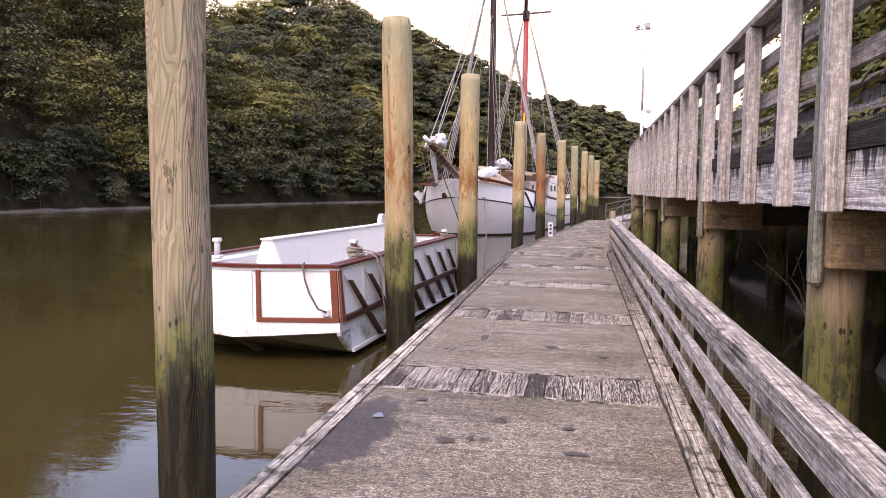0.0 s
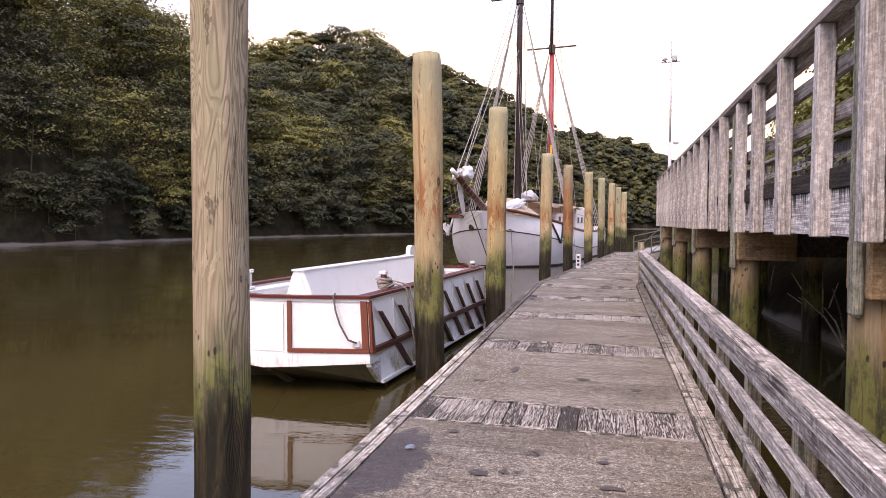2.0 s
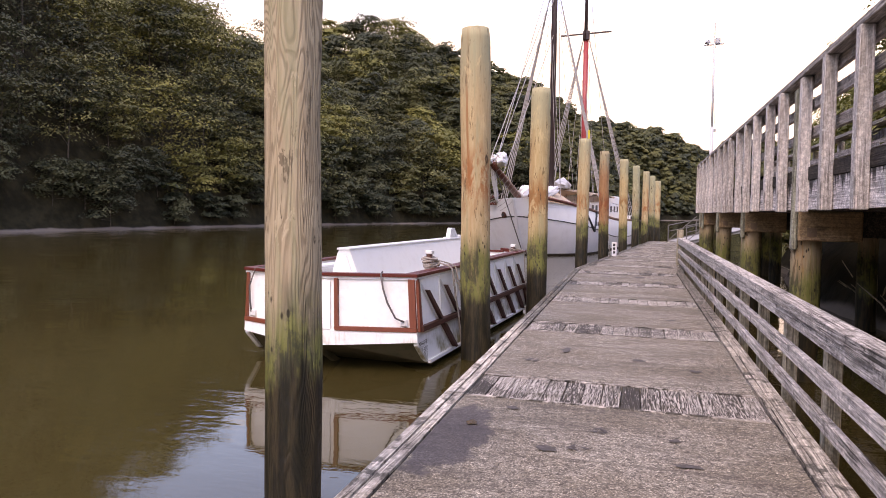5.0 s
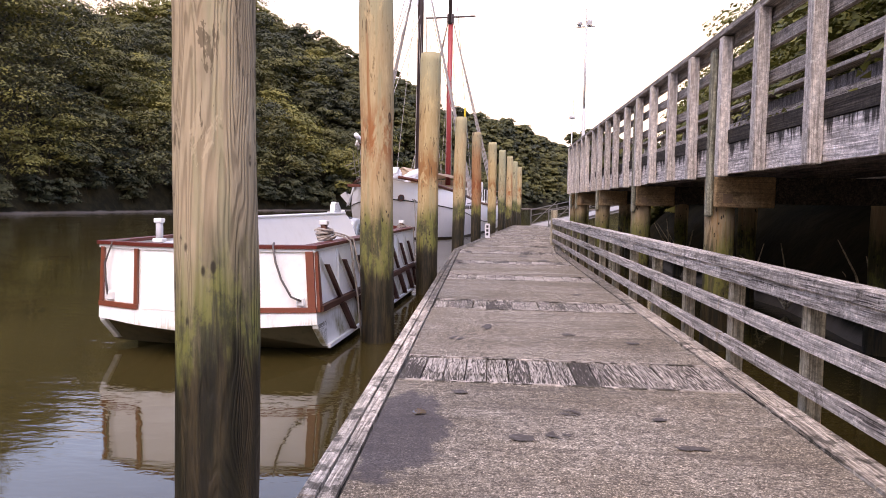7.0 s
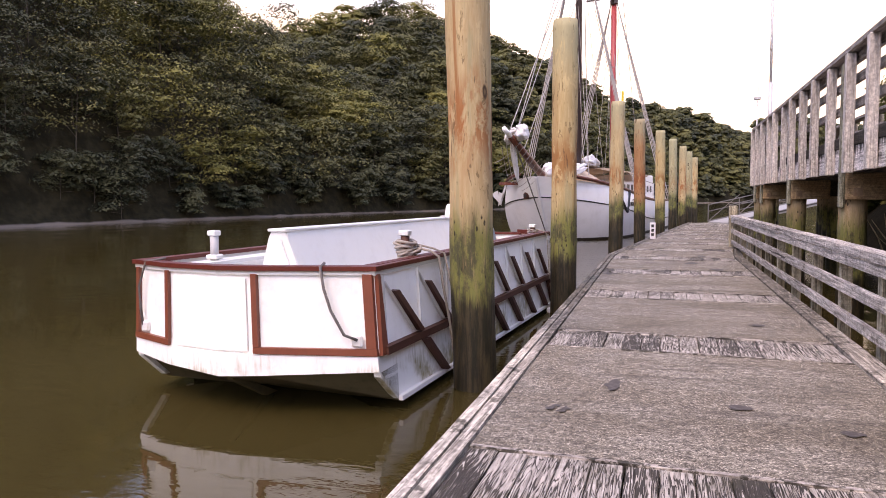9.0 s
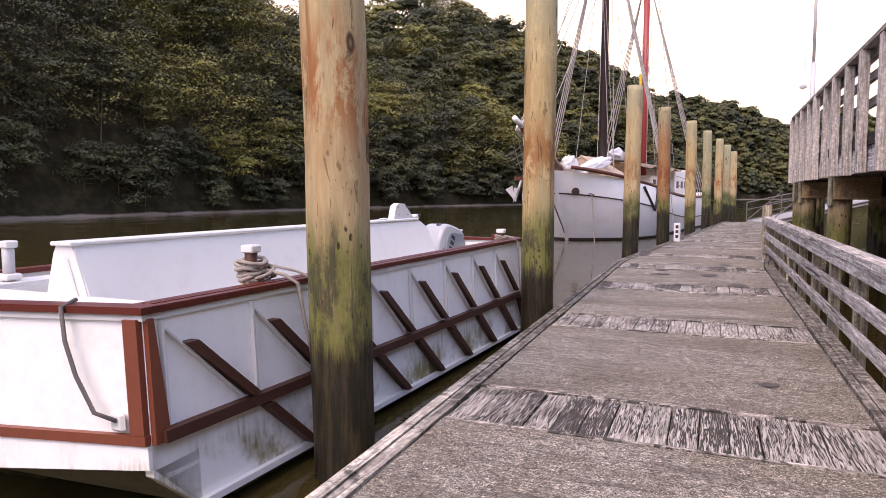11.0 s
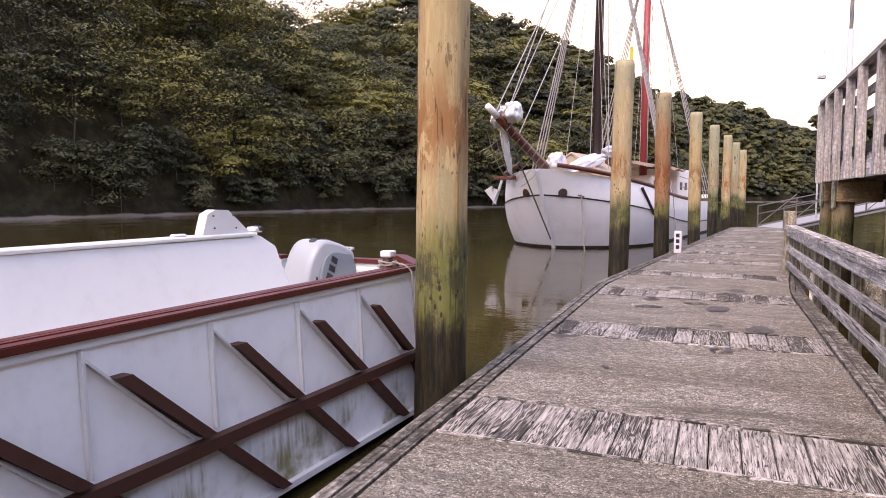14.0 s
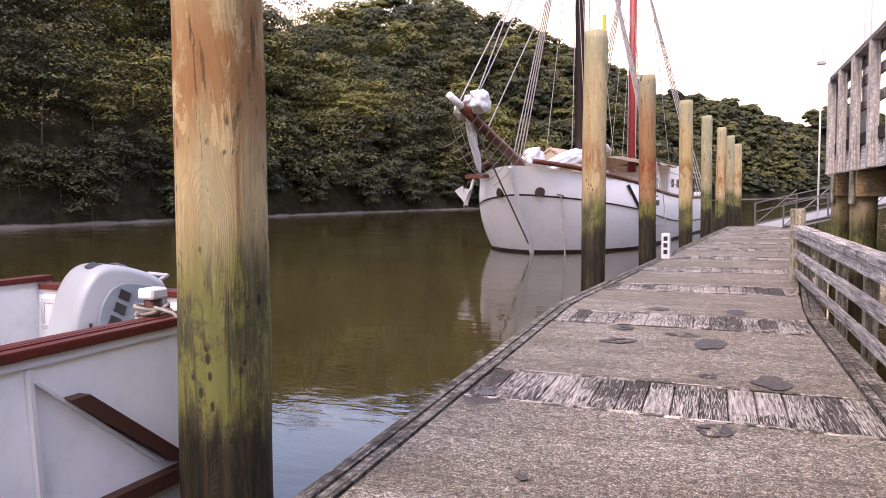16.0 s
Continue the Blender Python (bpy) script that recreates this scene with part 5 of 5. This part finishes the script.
part("tent_front", prism(bm_new(), [(-1.18, 1.72), (0.0, 2.47), (1.18, 1.72)], 1.34, 1.37, lambda p, q, r: (p, r, q)), M_CANVAS, ship)
bm = bmesh.new()
ga = []
for i in range(13):
    s = 4.6 + 0.55 * i
    ga.append([bm.verts.new((x, s, 2.50 - 0.28 * abs(x / 1.7) ** 1.5 - 0.06 * math.sin(i * 1.9 + x))) for x in (-1.7, -0.9, 0, 0.9, 1.7)])
for a, b in zip(ga, ga[1:]):
    for i in range(4):
        bm.faces.new((a[i], a[i + 1], b[i + 1], b[i]))
bmesh.ops.solidify(bm, geom=bm.faces, thickness=0.02)
part("awning", bm, M_CANVAS, ship, "tan canvas awning between the masts", True)
part("boom_cover", cloth((0.2, 5.2, 2.72), (0.28, 1.0, 0.26), 11), M_SAIL, ship, "white furled mainsail", True)
part("mast_case", box(bm_new(), -0.24, 0.24, 3.55, 4.1, 0.9, 2.52, 0.03), M_HULL, ship)
part("deckhouse", box(bm_new(), -1.25, 1.25, 6.6, 9.6, 0.9, 1.95, 0.05), M_HULL, ship)
part("deckhouse", box(bm_new(), -1.3, 1.3, 11.0, 14.2, 0.9, 2.35, 0.05), M_HULL, ship)
for s in (7.1, 8.0, 8.9, 11.6, 12.6, 13.5):
    part("window", box(bm_new(), 1.245 if s < 10 else 1.295, 1.262 if s < 10 else 1.312, s - 0.22, s + 0.22, 1.45, 1.78, 0.004), M_BLACK, ship, "dark window")
M1, M2 = Vector((0, 3.9, 0)), Vector((0, 10.25, 0))
part("foremast", tube(bm_new(), [M1 + Vector((0, 0, 1)), M1 + Vector((0, 0.1, 12)), M1 + Vector((0, 0.15, 17.5))], 0.16, 12, 0.09), M_MASTDARK, ship, "dark brown foremast", True)
part("mainmast", tube(bm_new(), [M2 + Vector((0, 0, 1)), M2 + Vector((0, 0.12, 11))], 0.16, 12, 0.13), M_MASTRED, ship, "red lower mainmast", True)
part("topmast", tube(bm_new(), [M2 + Vector((0, 0.0, 10.6)), M2 + Vector((0, 0.1, 18))], 0.10, 10, 0.06), M_MASTDARK, ship, smooth=True)
for m_, zc in ((M1, 11.7), (M2, 10.9)):
    part("crosstree", box(bm_new(), -1.35, 1.35, m_.y - 0.05, m_.y + 0.05, zc, zc + 0.07, 0.01), M_MASTDARK, ship)
    part("mast_collar", tube(bm_new(), [m_ + Vector((0, 0.1, zc - 0.25)), m_ + Vector((0, 0.1, zc + 0.2))], 0.19, 10), M_MASTDARK, ship)
# standing and running rigging
rr = random.Random(5)
lines = []
for m_, zc, ss in ((M1, 11.7, (3.6, 3.9, 4.2, 4.5)), (M2, 10.9, (10.3, 10.9, 11.5, 12.1))):
    for side in (1, -1):
        for s in ss:
            lines.append(((side * (half(s, sheer(s)) + 0.04), s, sheer(s)), (side * 0.12, m_.y + 0.1, zc - 0.1), 0.020, 0.0))
    for i in range(7):
        a = rr.uniform(-0.9, 0.9)
        lines.append(((a, m_.y + rr.uniform(-1.2, 1.4), 1.5 + rr.random()), (rr.uniform(-0.25, 0.25), m_.y + 0.1, zc - rr.uniform(0.2, 2.5)), 0.011, 0.0))
for z, s, r_ in ((12.6, 0.80, 0.016), (11.4, 0.94, 0.016), (11.0, 0.80, 0.014), (9.4, 0.55, 0.014)):
    lines.append((HEEL.lerp(TIP, s) + Vector((0, 0, 0.1)), (0, M1.y, z), r_, 0.0))
lines.append(((0, M1.y, 15.5), (0, M2.y, 12.5), 0.012, 0.4))
lines.append(((0, M2.y + 0.1, 15.0), (0.2, 16.8, 1.6), 0.014, 0.0))
lines.append(((0.1, M2.y + 0.1, 10.8), (1.9, 15.2, 1.5), 0.014, 0.0))
lines.append(((0.1, M1.y + 0.1, 11.3), (1.4, 7.6, 2.5), 0.014, 0.0))
for a, b, r_, dr in lines:
    part("rigging_line", tube(bm_new(), sag(a, b, dr, 4 if dr else 1), r_, 4, cap=False), M_RIG, ship)
for s0, m_, zc in ((3.7, M1, 11.7), (10.3, M2, 10.9)):
    for i in range(16):
        t = 0.10 + i * 0.052
        a = Vector((half(s0, sheer(s0)) + 0.04, s0, sheer(s0))).lerp(Vector((0.12, m_.y + 0.1, zc - 0.1)), t)
        b = Vector((half(s0 + 1.8, sheer(s0 + 1.8)) + 0.04, s0 + 1.8, sheer(s0 + 1.8))).lerp(Vector((0.12, m_.y + 0.1, zc - 0.1)), t)
        part("ratline", tube(bm_new(), [a, b], 0.011, 4, cap=False), M_RIG, ship)
a, b = Vector((0.1, M2.y + 0.1, 10.8)), Vector((1.9, 15.2, 1.5))
for i in range(17):
    c = a.lerp(b, 0.12 + i * 0.05)
    part("pennant", prism(bm_new(), [(0, 0), (0.16, -0.10), (0.03, -0.2)], -0.004, 0.004, lambda p, q, r: (c.x + r, c.y + p, c.z + q)), M_BLACK, ship)
for i in range(9):
    t = 0.15 + 0.09 * i
    top, z0 = HEEL.lerp(TIP, t), 1.5 - 0.3 * math.sin(t * 3)
    part("net_rope", tube(bm_new(), sag((0.35, top.y + 0.2, top.z - 0.05), (-0.55 - 0.2 * t, top.y + 0.5, top.z - 0.9 + 0.2 * t), 0.1, 5), 0.010, 4, cap=False), M_RIG, ship)
for off in (0.0, 0.3, 0.6):
    part("net_rope", tube(bm_new(), sag(TIP + Vector((-off * 0.5, 0.3, -0.1 - off * 0.5)), (-0.9 - off * 0.3, -0.9, 1.75), 0.18 + off * 0.2, 8), 0.011, 4, cap=False), M_RIG, ship)
part("bobstay", tube(bm_new(), [TIP + Vector((0, 0.6, -0.2)), (0.0, stem_at(-0.1) - 0.08, -0.1)], 0.022, 5), M_ROPEDARK, ship, "dark chain bobstay")
for side, s, z in ((-1, stem_at(1.27) + 0.20, 1.27), (1, stem_at(1.27) + 0.20, 1.27)):
    x = side * half(s, z)
    ring = part("hawse_pipe", tube(bm_new(), [(x - side * 0.1, s + 0.12, z), (x + side * 0.02, s - 0.045, z)], 0.125, 16), M_BROWN, ship, "dark-rimmed hawse pipe")
    part("hole", tube(bm_new(), [(x - side * 0.06, s + 0.08, z), (x + side * 0.026, s - 0.055, z)], 0.075, 16), M_BLACK, ring)
part("anchor_chain", tube(bm_new(), sag((half(-0.6, 1.2) + 0.06, -0.66, 1.2), (half(3.2, 1.0) + 0.12, 3.2, 1.12), 0.18), 0.020, 5), M_ROPEDARK, ship)
part("bow_line", tube(bm_new(), [(half(-0.55, 1.25) + 0.04, -0.60, 1.22), (half(-0.55, 1.25) + 0.10, -0.62, 0.5), (half(-0.55, 1.25) + 0.16, -0.60, W - 0.05)], 0.022, 5), M_ROPE, ship)
part("bow_line", tube(bm_new(), sag((half(4.4, 1.2) + 0.05, 4.4, 1.2), (half(4.2, 0) + 0.35, 4.0, W - 0.05), 0.05), 0.014, 5), M_ROPE, ship)
for i, (x, s, w, h) in enumerate(((0.9, 4.7, 0.3, 0.75), (1.2, 5.3, 0.22, 0.5), (0.4, 5.6, 0.35, 0.6), (1.3, 6.1, 0.18, 0.8), (1.75, 4.4, 0.12, 0.45), (-0.9, 4.9, 0.3, 0.6))):
    bm = cowl(bm_new(), w * 0.6, w * 0.8, sheer(s) - 0.3, sheer(s) - 0.3 + h, 2.6, 0.05, 14, 8)
    for v in bm.verts:
        v.co += Vector((x, s, 0))
    part("deck_gear", bm, M_BLACK if i % 2 == 0 else M_MASTDARK, ship, "dark gear under the awning", True)
# anchor catted at the bow, chainplate straps, name bars, boarding gate
an = part("anchor", tube(bm_new(), [(-1.35, -0.75, 1.75), (-1.55, -0.9, 0.95)], 0.045, 6), M_STEEL, ship, "grey fluked anchor at the bow")
part("fluke", prism(bm_new(), [(0, 0), (0.42, 0.42), (0.16, 0.55)], -0.03, 0.03, lambda p, q, r: (-1.5 - p * 0.9, -0.9 + r, 0.92 + q)), M_STEEL, an)
part("fluke", prism(bm_new(), [(0, 0), (0.32, 0.45), (0.06, 0.5)], -0.03, 0.03, lambda p, q, r: (-1.6 + p * 0.6, -0.92 + r, 0.9 + q)), M_STEEL, an)
part("cathead", box(bm_new(), -1.62, -0.9, -0.83, -0.72, 1.66, 1.77, 0.01), M_VARNISH, ship)
for s0, s1 in ((1.35, 2.0), (2.55, 2.0)):
    part("strap", tube(bm_new(), [(half(s0, 1.4) + 0.05, s0, 1.42), (half(s1, 0.7) + 0.05, s1, 0.62)], 0.05, 5), M_BLACK, ship, "black chafe strap")
for i, (s, w) in enumerate(((2.35, 0.14), (2.55, 0.12), (2.73, 0.14), (2.93, 0.12), (3.24, 0.13), (3.42, 0.08), (3.55, 0.12), (3.72, 0.12))):
    x = half(s, 0.92)
    part("name_bar", box(bm_new(), x + 0.004, x + 0.016, s, s + w, 0.84, 1.0, 0.002), M_BLACK, ship)
for i in range(9):
    s = 7.4 + i * 0.28
    x = half(s, sheer(s))
    part("stanchion", tube(bm_new(), [(x, s, sheer(s)), (x, s, sheer(s) + 0.75)], 0.022, 5), M_BLACK if i % 3 else M_HULL, ship)
for z in (0.4, 0.74):
    part("guard_rail", tube(bm_new(), [(half(s, sheer(s)), s, sheer(s) + z) for s in (5.6, 7.4, 9.6, 12, 15)], 0.014, 5), M_RIG, ship)
for s in (8.0, 8.3):
    part("boarding_ladder", tube(bm_new(), [(half(s, 1.0) + 0.08, s, 1.5), (half(s, 0.3) + 0.14, s, -0.1)], 0.022, 5), M_BLACK, ship)

# ---- bare branches under the walkway ----
for i in range(9):
    y, x = 5.5 + i * 1.7 + rng.uniform(-0.5, 0.5), 3.0 + rng.uniform(-0.1, 0.5)
    bm = bmesh.new()
    for j in range(5):
        a = Vector((x, y, -0.3)); d = Vector((rng.uniform(-0.5, 0.4), rng.uniform(-0.9, 0.9), rng.uniform(0.3, 1.1)))
        tube(bm, [a, a + d * 0.5 + Vector((0, 0, 0.1)), a + d + Vector((0, 0.1, 0.0))], 0.022, 5, 0.006)
    ob = new("fallen_branch", mesh_of("fallen_branch", bm, M_RAILPOST))
    tagged(ob, "bare pale branch lying on the dark bank", "branch", "branches on the bank")

# ---- dock furniture and distance ----
ped = thing("power_pedestal", pose(L(22.7) + 0.16, 22.7, 0, 0, 0, -5), "small white power pedestal with dark sockets on the dock edge", "pedestal")
part("body", box(bm_new(), -0.075, 0.075, -0.06, 0.06, 0.0, 0.46, 0.012), M_SIGN, ped)
for z in (0.13, 0.25, 0.37):
    part("socket", box(bm_new(), -0.035, 0.035, -0.068, -0.061, z - 0.04, z + 0.04, 0.004), M_BLACK, ped)

gang = thing("gangway", pose(1.15, 35.4, 0.02, 0, 0, 0), "metal gangway with handrails sloping up from the dock", "gangway")
gd = Vector((0.90, 0.43, 0.0)); gn = Vector((-0.43, 0.90, 0.0))
RISE = 0.20


def gp(a, b, z):
    q = gd * a + gn * b
    return (q.x, q.y, z + RISE * a)


part("ramp", prism(bm_new(), [(0, -0.9), (6.0, -0.9), (6.0, 0.9), (0, 0.9)], -0.08, 0.03, lambda p, q, r: gp(p, q, r)), M_GANGDECK, gang, "pale ramp deck")
for b in (-0.9, 0.9):
    part("handrail", tube(bm_new(), [gp(0, b, 0.80), gp(6, b, 0.80)], 0.025, 6), M_ALU, gang)
    part("handrail", tube(bm_new(), [gp(0, b, 0.5), gp(6, b, 0.5)], 0.02, 6), M_ALU, gang)
    part("beam", tube(bm_new(), [gp(0, b, 0.04), gp(6, b, 0.04)], 0.04, 4), M_ALU, gang)
    for i in range(5):
        part("upright", tube(bm_new(), [gp(i * 1.5, b, 0.0), gp(i * 1.5, b, 0.80)], 0.03, 6), M_ALU, gang)
        if i < 4:
            part("brace", tube(bm_new(), [gp(i * 1.5, b, 0.06), gp(i * 1.5 + 1.5, b, 0.95)], 0.018, 5), M_ALU, gang)

lamp = thing("mast_pole", pose(wx(19.6) + 0.20, 19.6, 1.66), "tall thin white pole with a small instrument crossbar", "pole")
part("base_tube", tube(bm_new(), [(0, 0, 0), (0, 0, 2.0)], 0.044, 12), M_WHITEMETAL, lamp, smooth=True)
part("pole", tube(bm_new(), [(0, 0, 1.95), (0, 0, 4.2)], 0.028, 10), M_WHITEMETAL, lamp, smooth=True)
part("crossbar", tube(bm_new(), [(-0.26, 0, 4.14), (0.22, 0, 4.16)], 0.018, 6), M_STEEL, lamp)
part("lamp_head", box(bm_new(), 0.02, 0.14, -0.05, 0.05, 4.16, 4.32, 0.02), M_STEEL, lamp)
part("wind_gauge", cloth((-0.17, 0, 4.22), (0.06, 0.06, 0.06), 2), M_STEEL, lamp, smooth=True)
part("aerial", tube(bm_new(), [(0.0, 0, 4.14), (0.0, 0, 4.7)], 0.012, 5), M_STEEL, lamp)
lamp2 = thing("mast_pole", pose(2.68, 36.0, 1.5), "slim grey pole with a small lamp beyond the walkway", "pole")
part("pole", tube(bm_new(), [(0, 0, -3.0), (0, 0, 3.9)], 0.03, 8), M_WHITEMETAL, lamp2, smooth=True)
part("lamp_head", box(bm_new(), -0.14, 0.14, -0.06, 0.06, 3.88, 4.02, 0.03), M_STEEL, lamp2)
part("aerial", tube(bm_new(), [(0.05, 0, 4.0), (0.05, 0, 5.1)], 0.01, 5), M_STEEL, lamp2)

# notice on the first pile, and a yellow batten on a farther one
notice = thing("notice", pose(-1.88, 2.86, 0), "white paper notice wrapped on the grey pile", "notice")
bm = bmesh.new()
arc = [radians(-92 + 8 * i) for i in range(9)]
lo_, hi_ = [bm.verts.new((0.140 * math.cos(a), 0.140 * math.sin(a), 2.50)) for a in arc], [bm.verts.new((0.140 * math.cos(a), 0.140 * math.sin(a), 2.80)) for a in arc]
for i in range(8):
    bm.faces.new((lo_[i], lo_[i + 1], hi_[i + 1], hi_[i]))
bmesh.ops.solidify(bm, geom=bm.faces, thickness=0.003)
part("sheet", bm, M_SIGN, notice)
for z in (2.545, 2.585, 2.63, 2.67):
    bm = bmesh.new()
    lo_, hi_ = [bm.verts.new((0.1445 * math.cos(a), 0.1445 * math.sin(a), z)) for a in arc[1:8]], [bm.verts.new((0.1445 * math.cos(a), 0.1445 * math.sin(a), z + 0.016)) for a in arc[1:8]]
    for i in range(6):
        bm.faces.new((lo_[i], lo_[i + 1], hi_[i + 1], hi_[i]))
    part("text_bar", bm, M_BLACK, notice)
batten = new("marker_batten", mesh_of("marker_batten", box(bm_new(), -1.93, -1.88, 19.60, 19.64, 3.05, 3.66, 0.006), M_YELLOW))
tagged(batten, "short yellow batten fixed to the back of a pile", "batten")


# ---- wear on the deck ----
def blot_mesh(cx, cy, rx_, ry_, seed, z, ring=False, n=30):
    bm = bmesh.new()
    out, inn = [], []
    for i in range(n):
        a = 2 * math.pi * i / n
        f = 1 + 0.5 * noise.noise(Vector((math.cos(a) * 1.1 + seed, math.sin(a) * 1.1, 0))) + 0.26 * noise.noise(Vector((math.cos(a) * 2.9 + seed, math.sin(a) * 2.9, 3)))
        out.append(bm.verts.new((cx + rx_ * f * math.cos(a), cy + ry_ * f * math.sin(a), z)))
        if ring:
            g = f * min(0.93, max(0.15, 0.55 + 0.9 * noise.noise(Vector((math.cos(a) * 1.6, math.sin(a) * 1.6, seed)))))
            inn.append(bm.verts.new((cx + rx_ * g * math.cos(a), cy + ry_ * g * math.sin(a), z)))
    if ring:
        for i in range(n):
            bm.faces.new((out[i], out[(i + 1) % n], inn[(i + 1) % n], inn[i]))
    else:
        bm.faces.new(out)
    return bm


k = Mat("damp_stain", "World")
sc = k.mix(k.ramp(k.noise(75, 5, 0.8), 0.36, 0.62), (0.032, 0.028, 0.027), (0.17, 0.15, 0.145))
M_DAMP = k.done(sc, k.ramp(k.noise(9, 4, 0.6), 0.35, 0.65, 0.5, 0.8))
M_PUDDLE = paint("rain_water", (0.05, 0.045, 0.05), 0.05, 0.1)
M_SCUFF = paint("dark_scuff", (0.062, 0.052, 0.046), 0.85, 0.8, (0.20, 0.175, 0.155), 45)
damp = thing("rain_puddle", Matrix(), "small shiny rain puddle in a dark stain on the deck", "puddle")
part("puddle", blot_mesh(-1.385, 4.30, 0.035, 0.05, 9, 0.008), M_PUDDLE, damp)
damp2 = thing("rain_puddle", Matrix(), "small dark rain puddle beside the kerb boards", "puddle")
part("puddle", blot_mesh(-1.64, 13.48, 0.05, 0.07, 15, 0.0095), M_PUDDLE, damp2)
SCUFFS = [(-0.38, 13.22, 0.09, 0.09, 1), (-0.08, 14.25, 0.11, 0.15, 0), (-0.43, 15.3, 0.10, 0.20, 0), (-0.43, 14.29, 0.05, 0.06, 1), (-0.65, 15.62, 0.12, 0.09, 1),
          (-1.11, 15.22, 0.12, 0.10, 1), (-1.14, 15.78, 0.09, 0.10, 1), (-1.19, 4.71, 0.045, 0.04, 0), (-0.59, 4.38, 0.05, 0.05, 1), (-0.68, 4.01, 0.06, 0.045, 1),
          (-0.86, 3.95, 0.06, 0.05, 0), (-0.14, 4.32, 0.035, 0.03, 0), (-0.09, 3.9, 0.07, 0.03, 0), (-1.3, 6.32, 0.06, 0.06, 1), (-1.06, 6.88, 0.05, 0.12, 0),
          (-0.38, 6.6, 0.07, 0.05, 0), (0.1, 6.3, 0.05, 0.04, 0), (0.0, 9.24, 0.07, 0.05, 0), (-0.95, 16.9, 0.12, 0.1, 0), (-0.21, 16.9, 0.1, 0.16, 0), (-1.12, 12.36, 0.03, 0.03, 0)]
for i, (x, y, a, b, ring) in enumerate(SCUFFS):
    part("scuff_mark", blot_mesh(x, y, a, b, i * 2.1, 0.0065, bool(ring)), M_SCUFF, dock)

# ---- worn planks between the panels ----
PW = 0.137
plank_me = []
for v in range(5):
    bm = box(bm_new(), -PW / 2 + 0.003, PW / 2 - 0.003, 0.005, STRIP_W - 0.005, -0.045, 0.0, 0.004)
    plank_me.append(mesh_of("plank", bm, M_PLANK))
for y0 in STRIPS:
    xa, xb = L(y0) + 0.15, R(y0) - 0.01
    n = int((xb - xa) / PW)
    w = (xb - xa) / n
    for i in range(n):
        x = xa + (i + 0.5) * w
        ob = new("plank", plank_me[(i * 3 + int(y0 * 2)) % 5])
        ob.parent = dock
        ob.matrix_basis = pose(x, skew(x, y0), rng.uniform(-0.004, 0.003), 0, rng.normal(0, 0.4), 0.6 + rng.normal(0, 0.2)) @ Matrix.Diagonal((w / PW, 1, 1, 1))
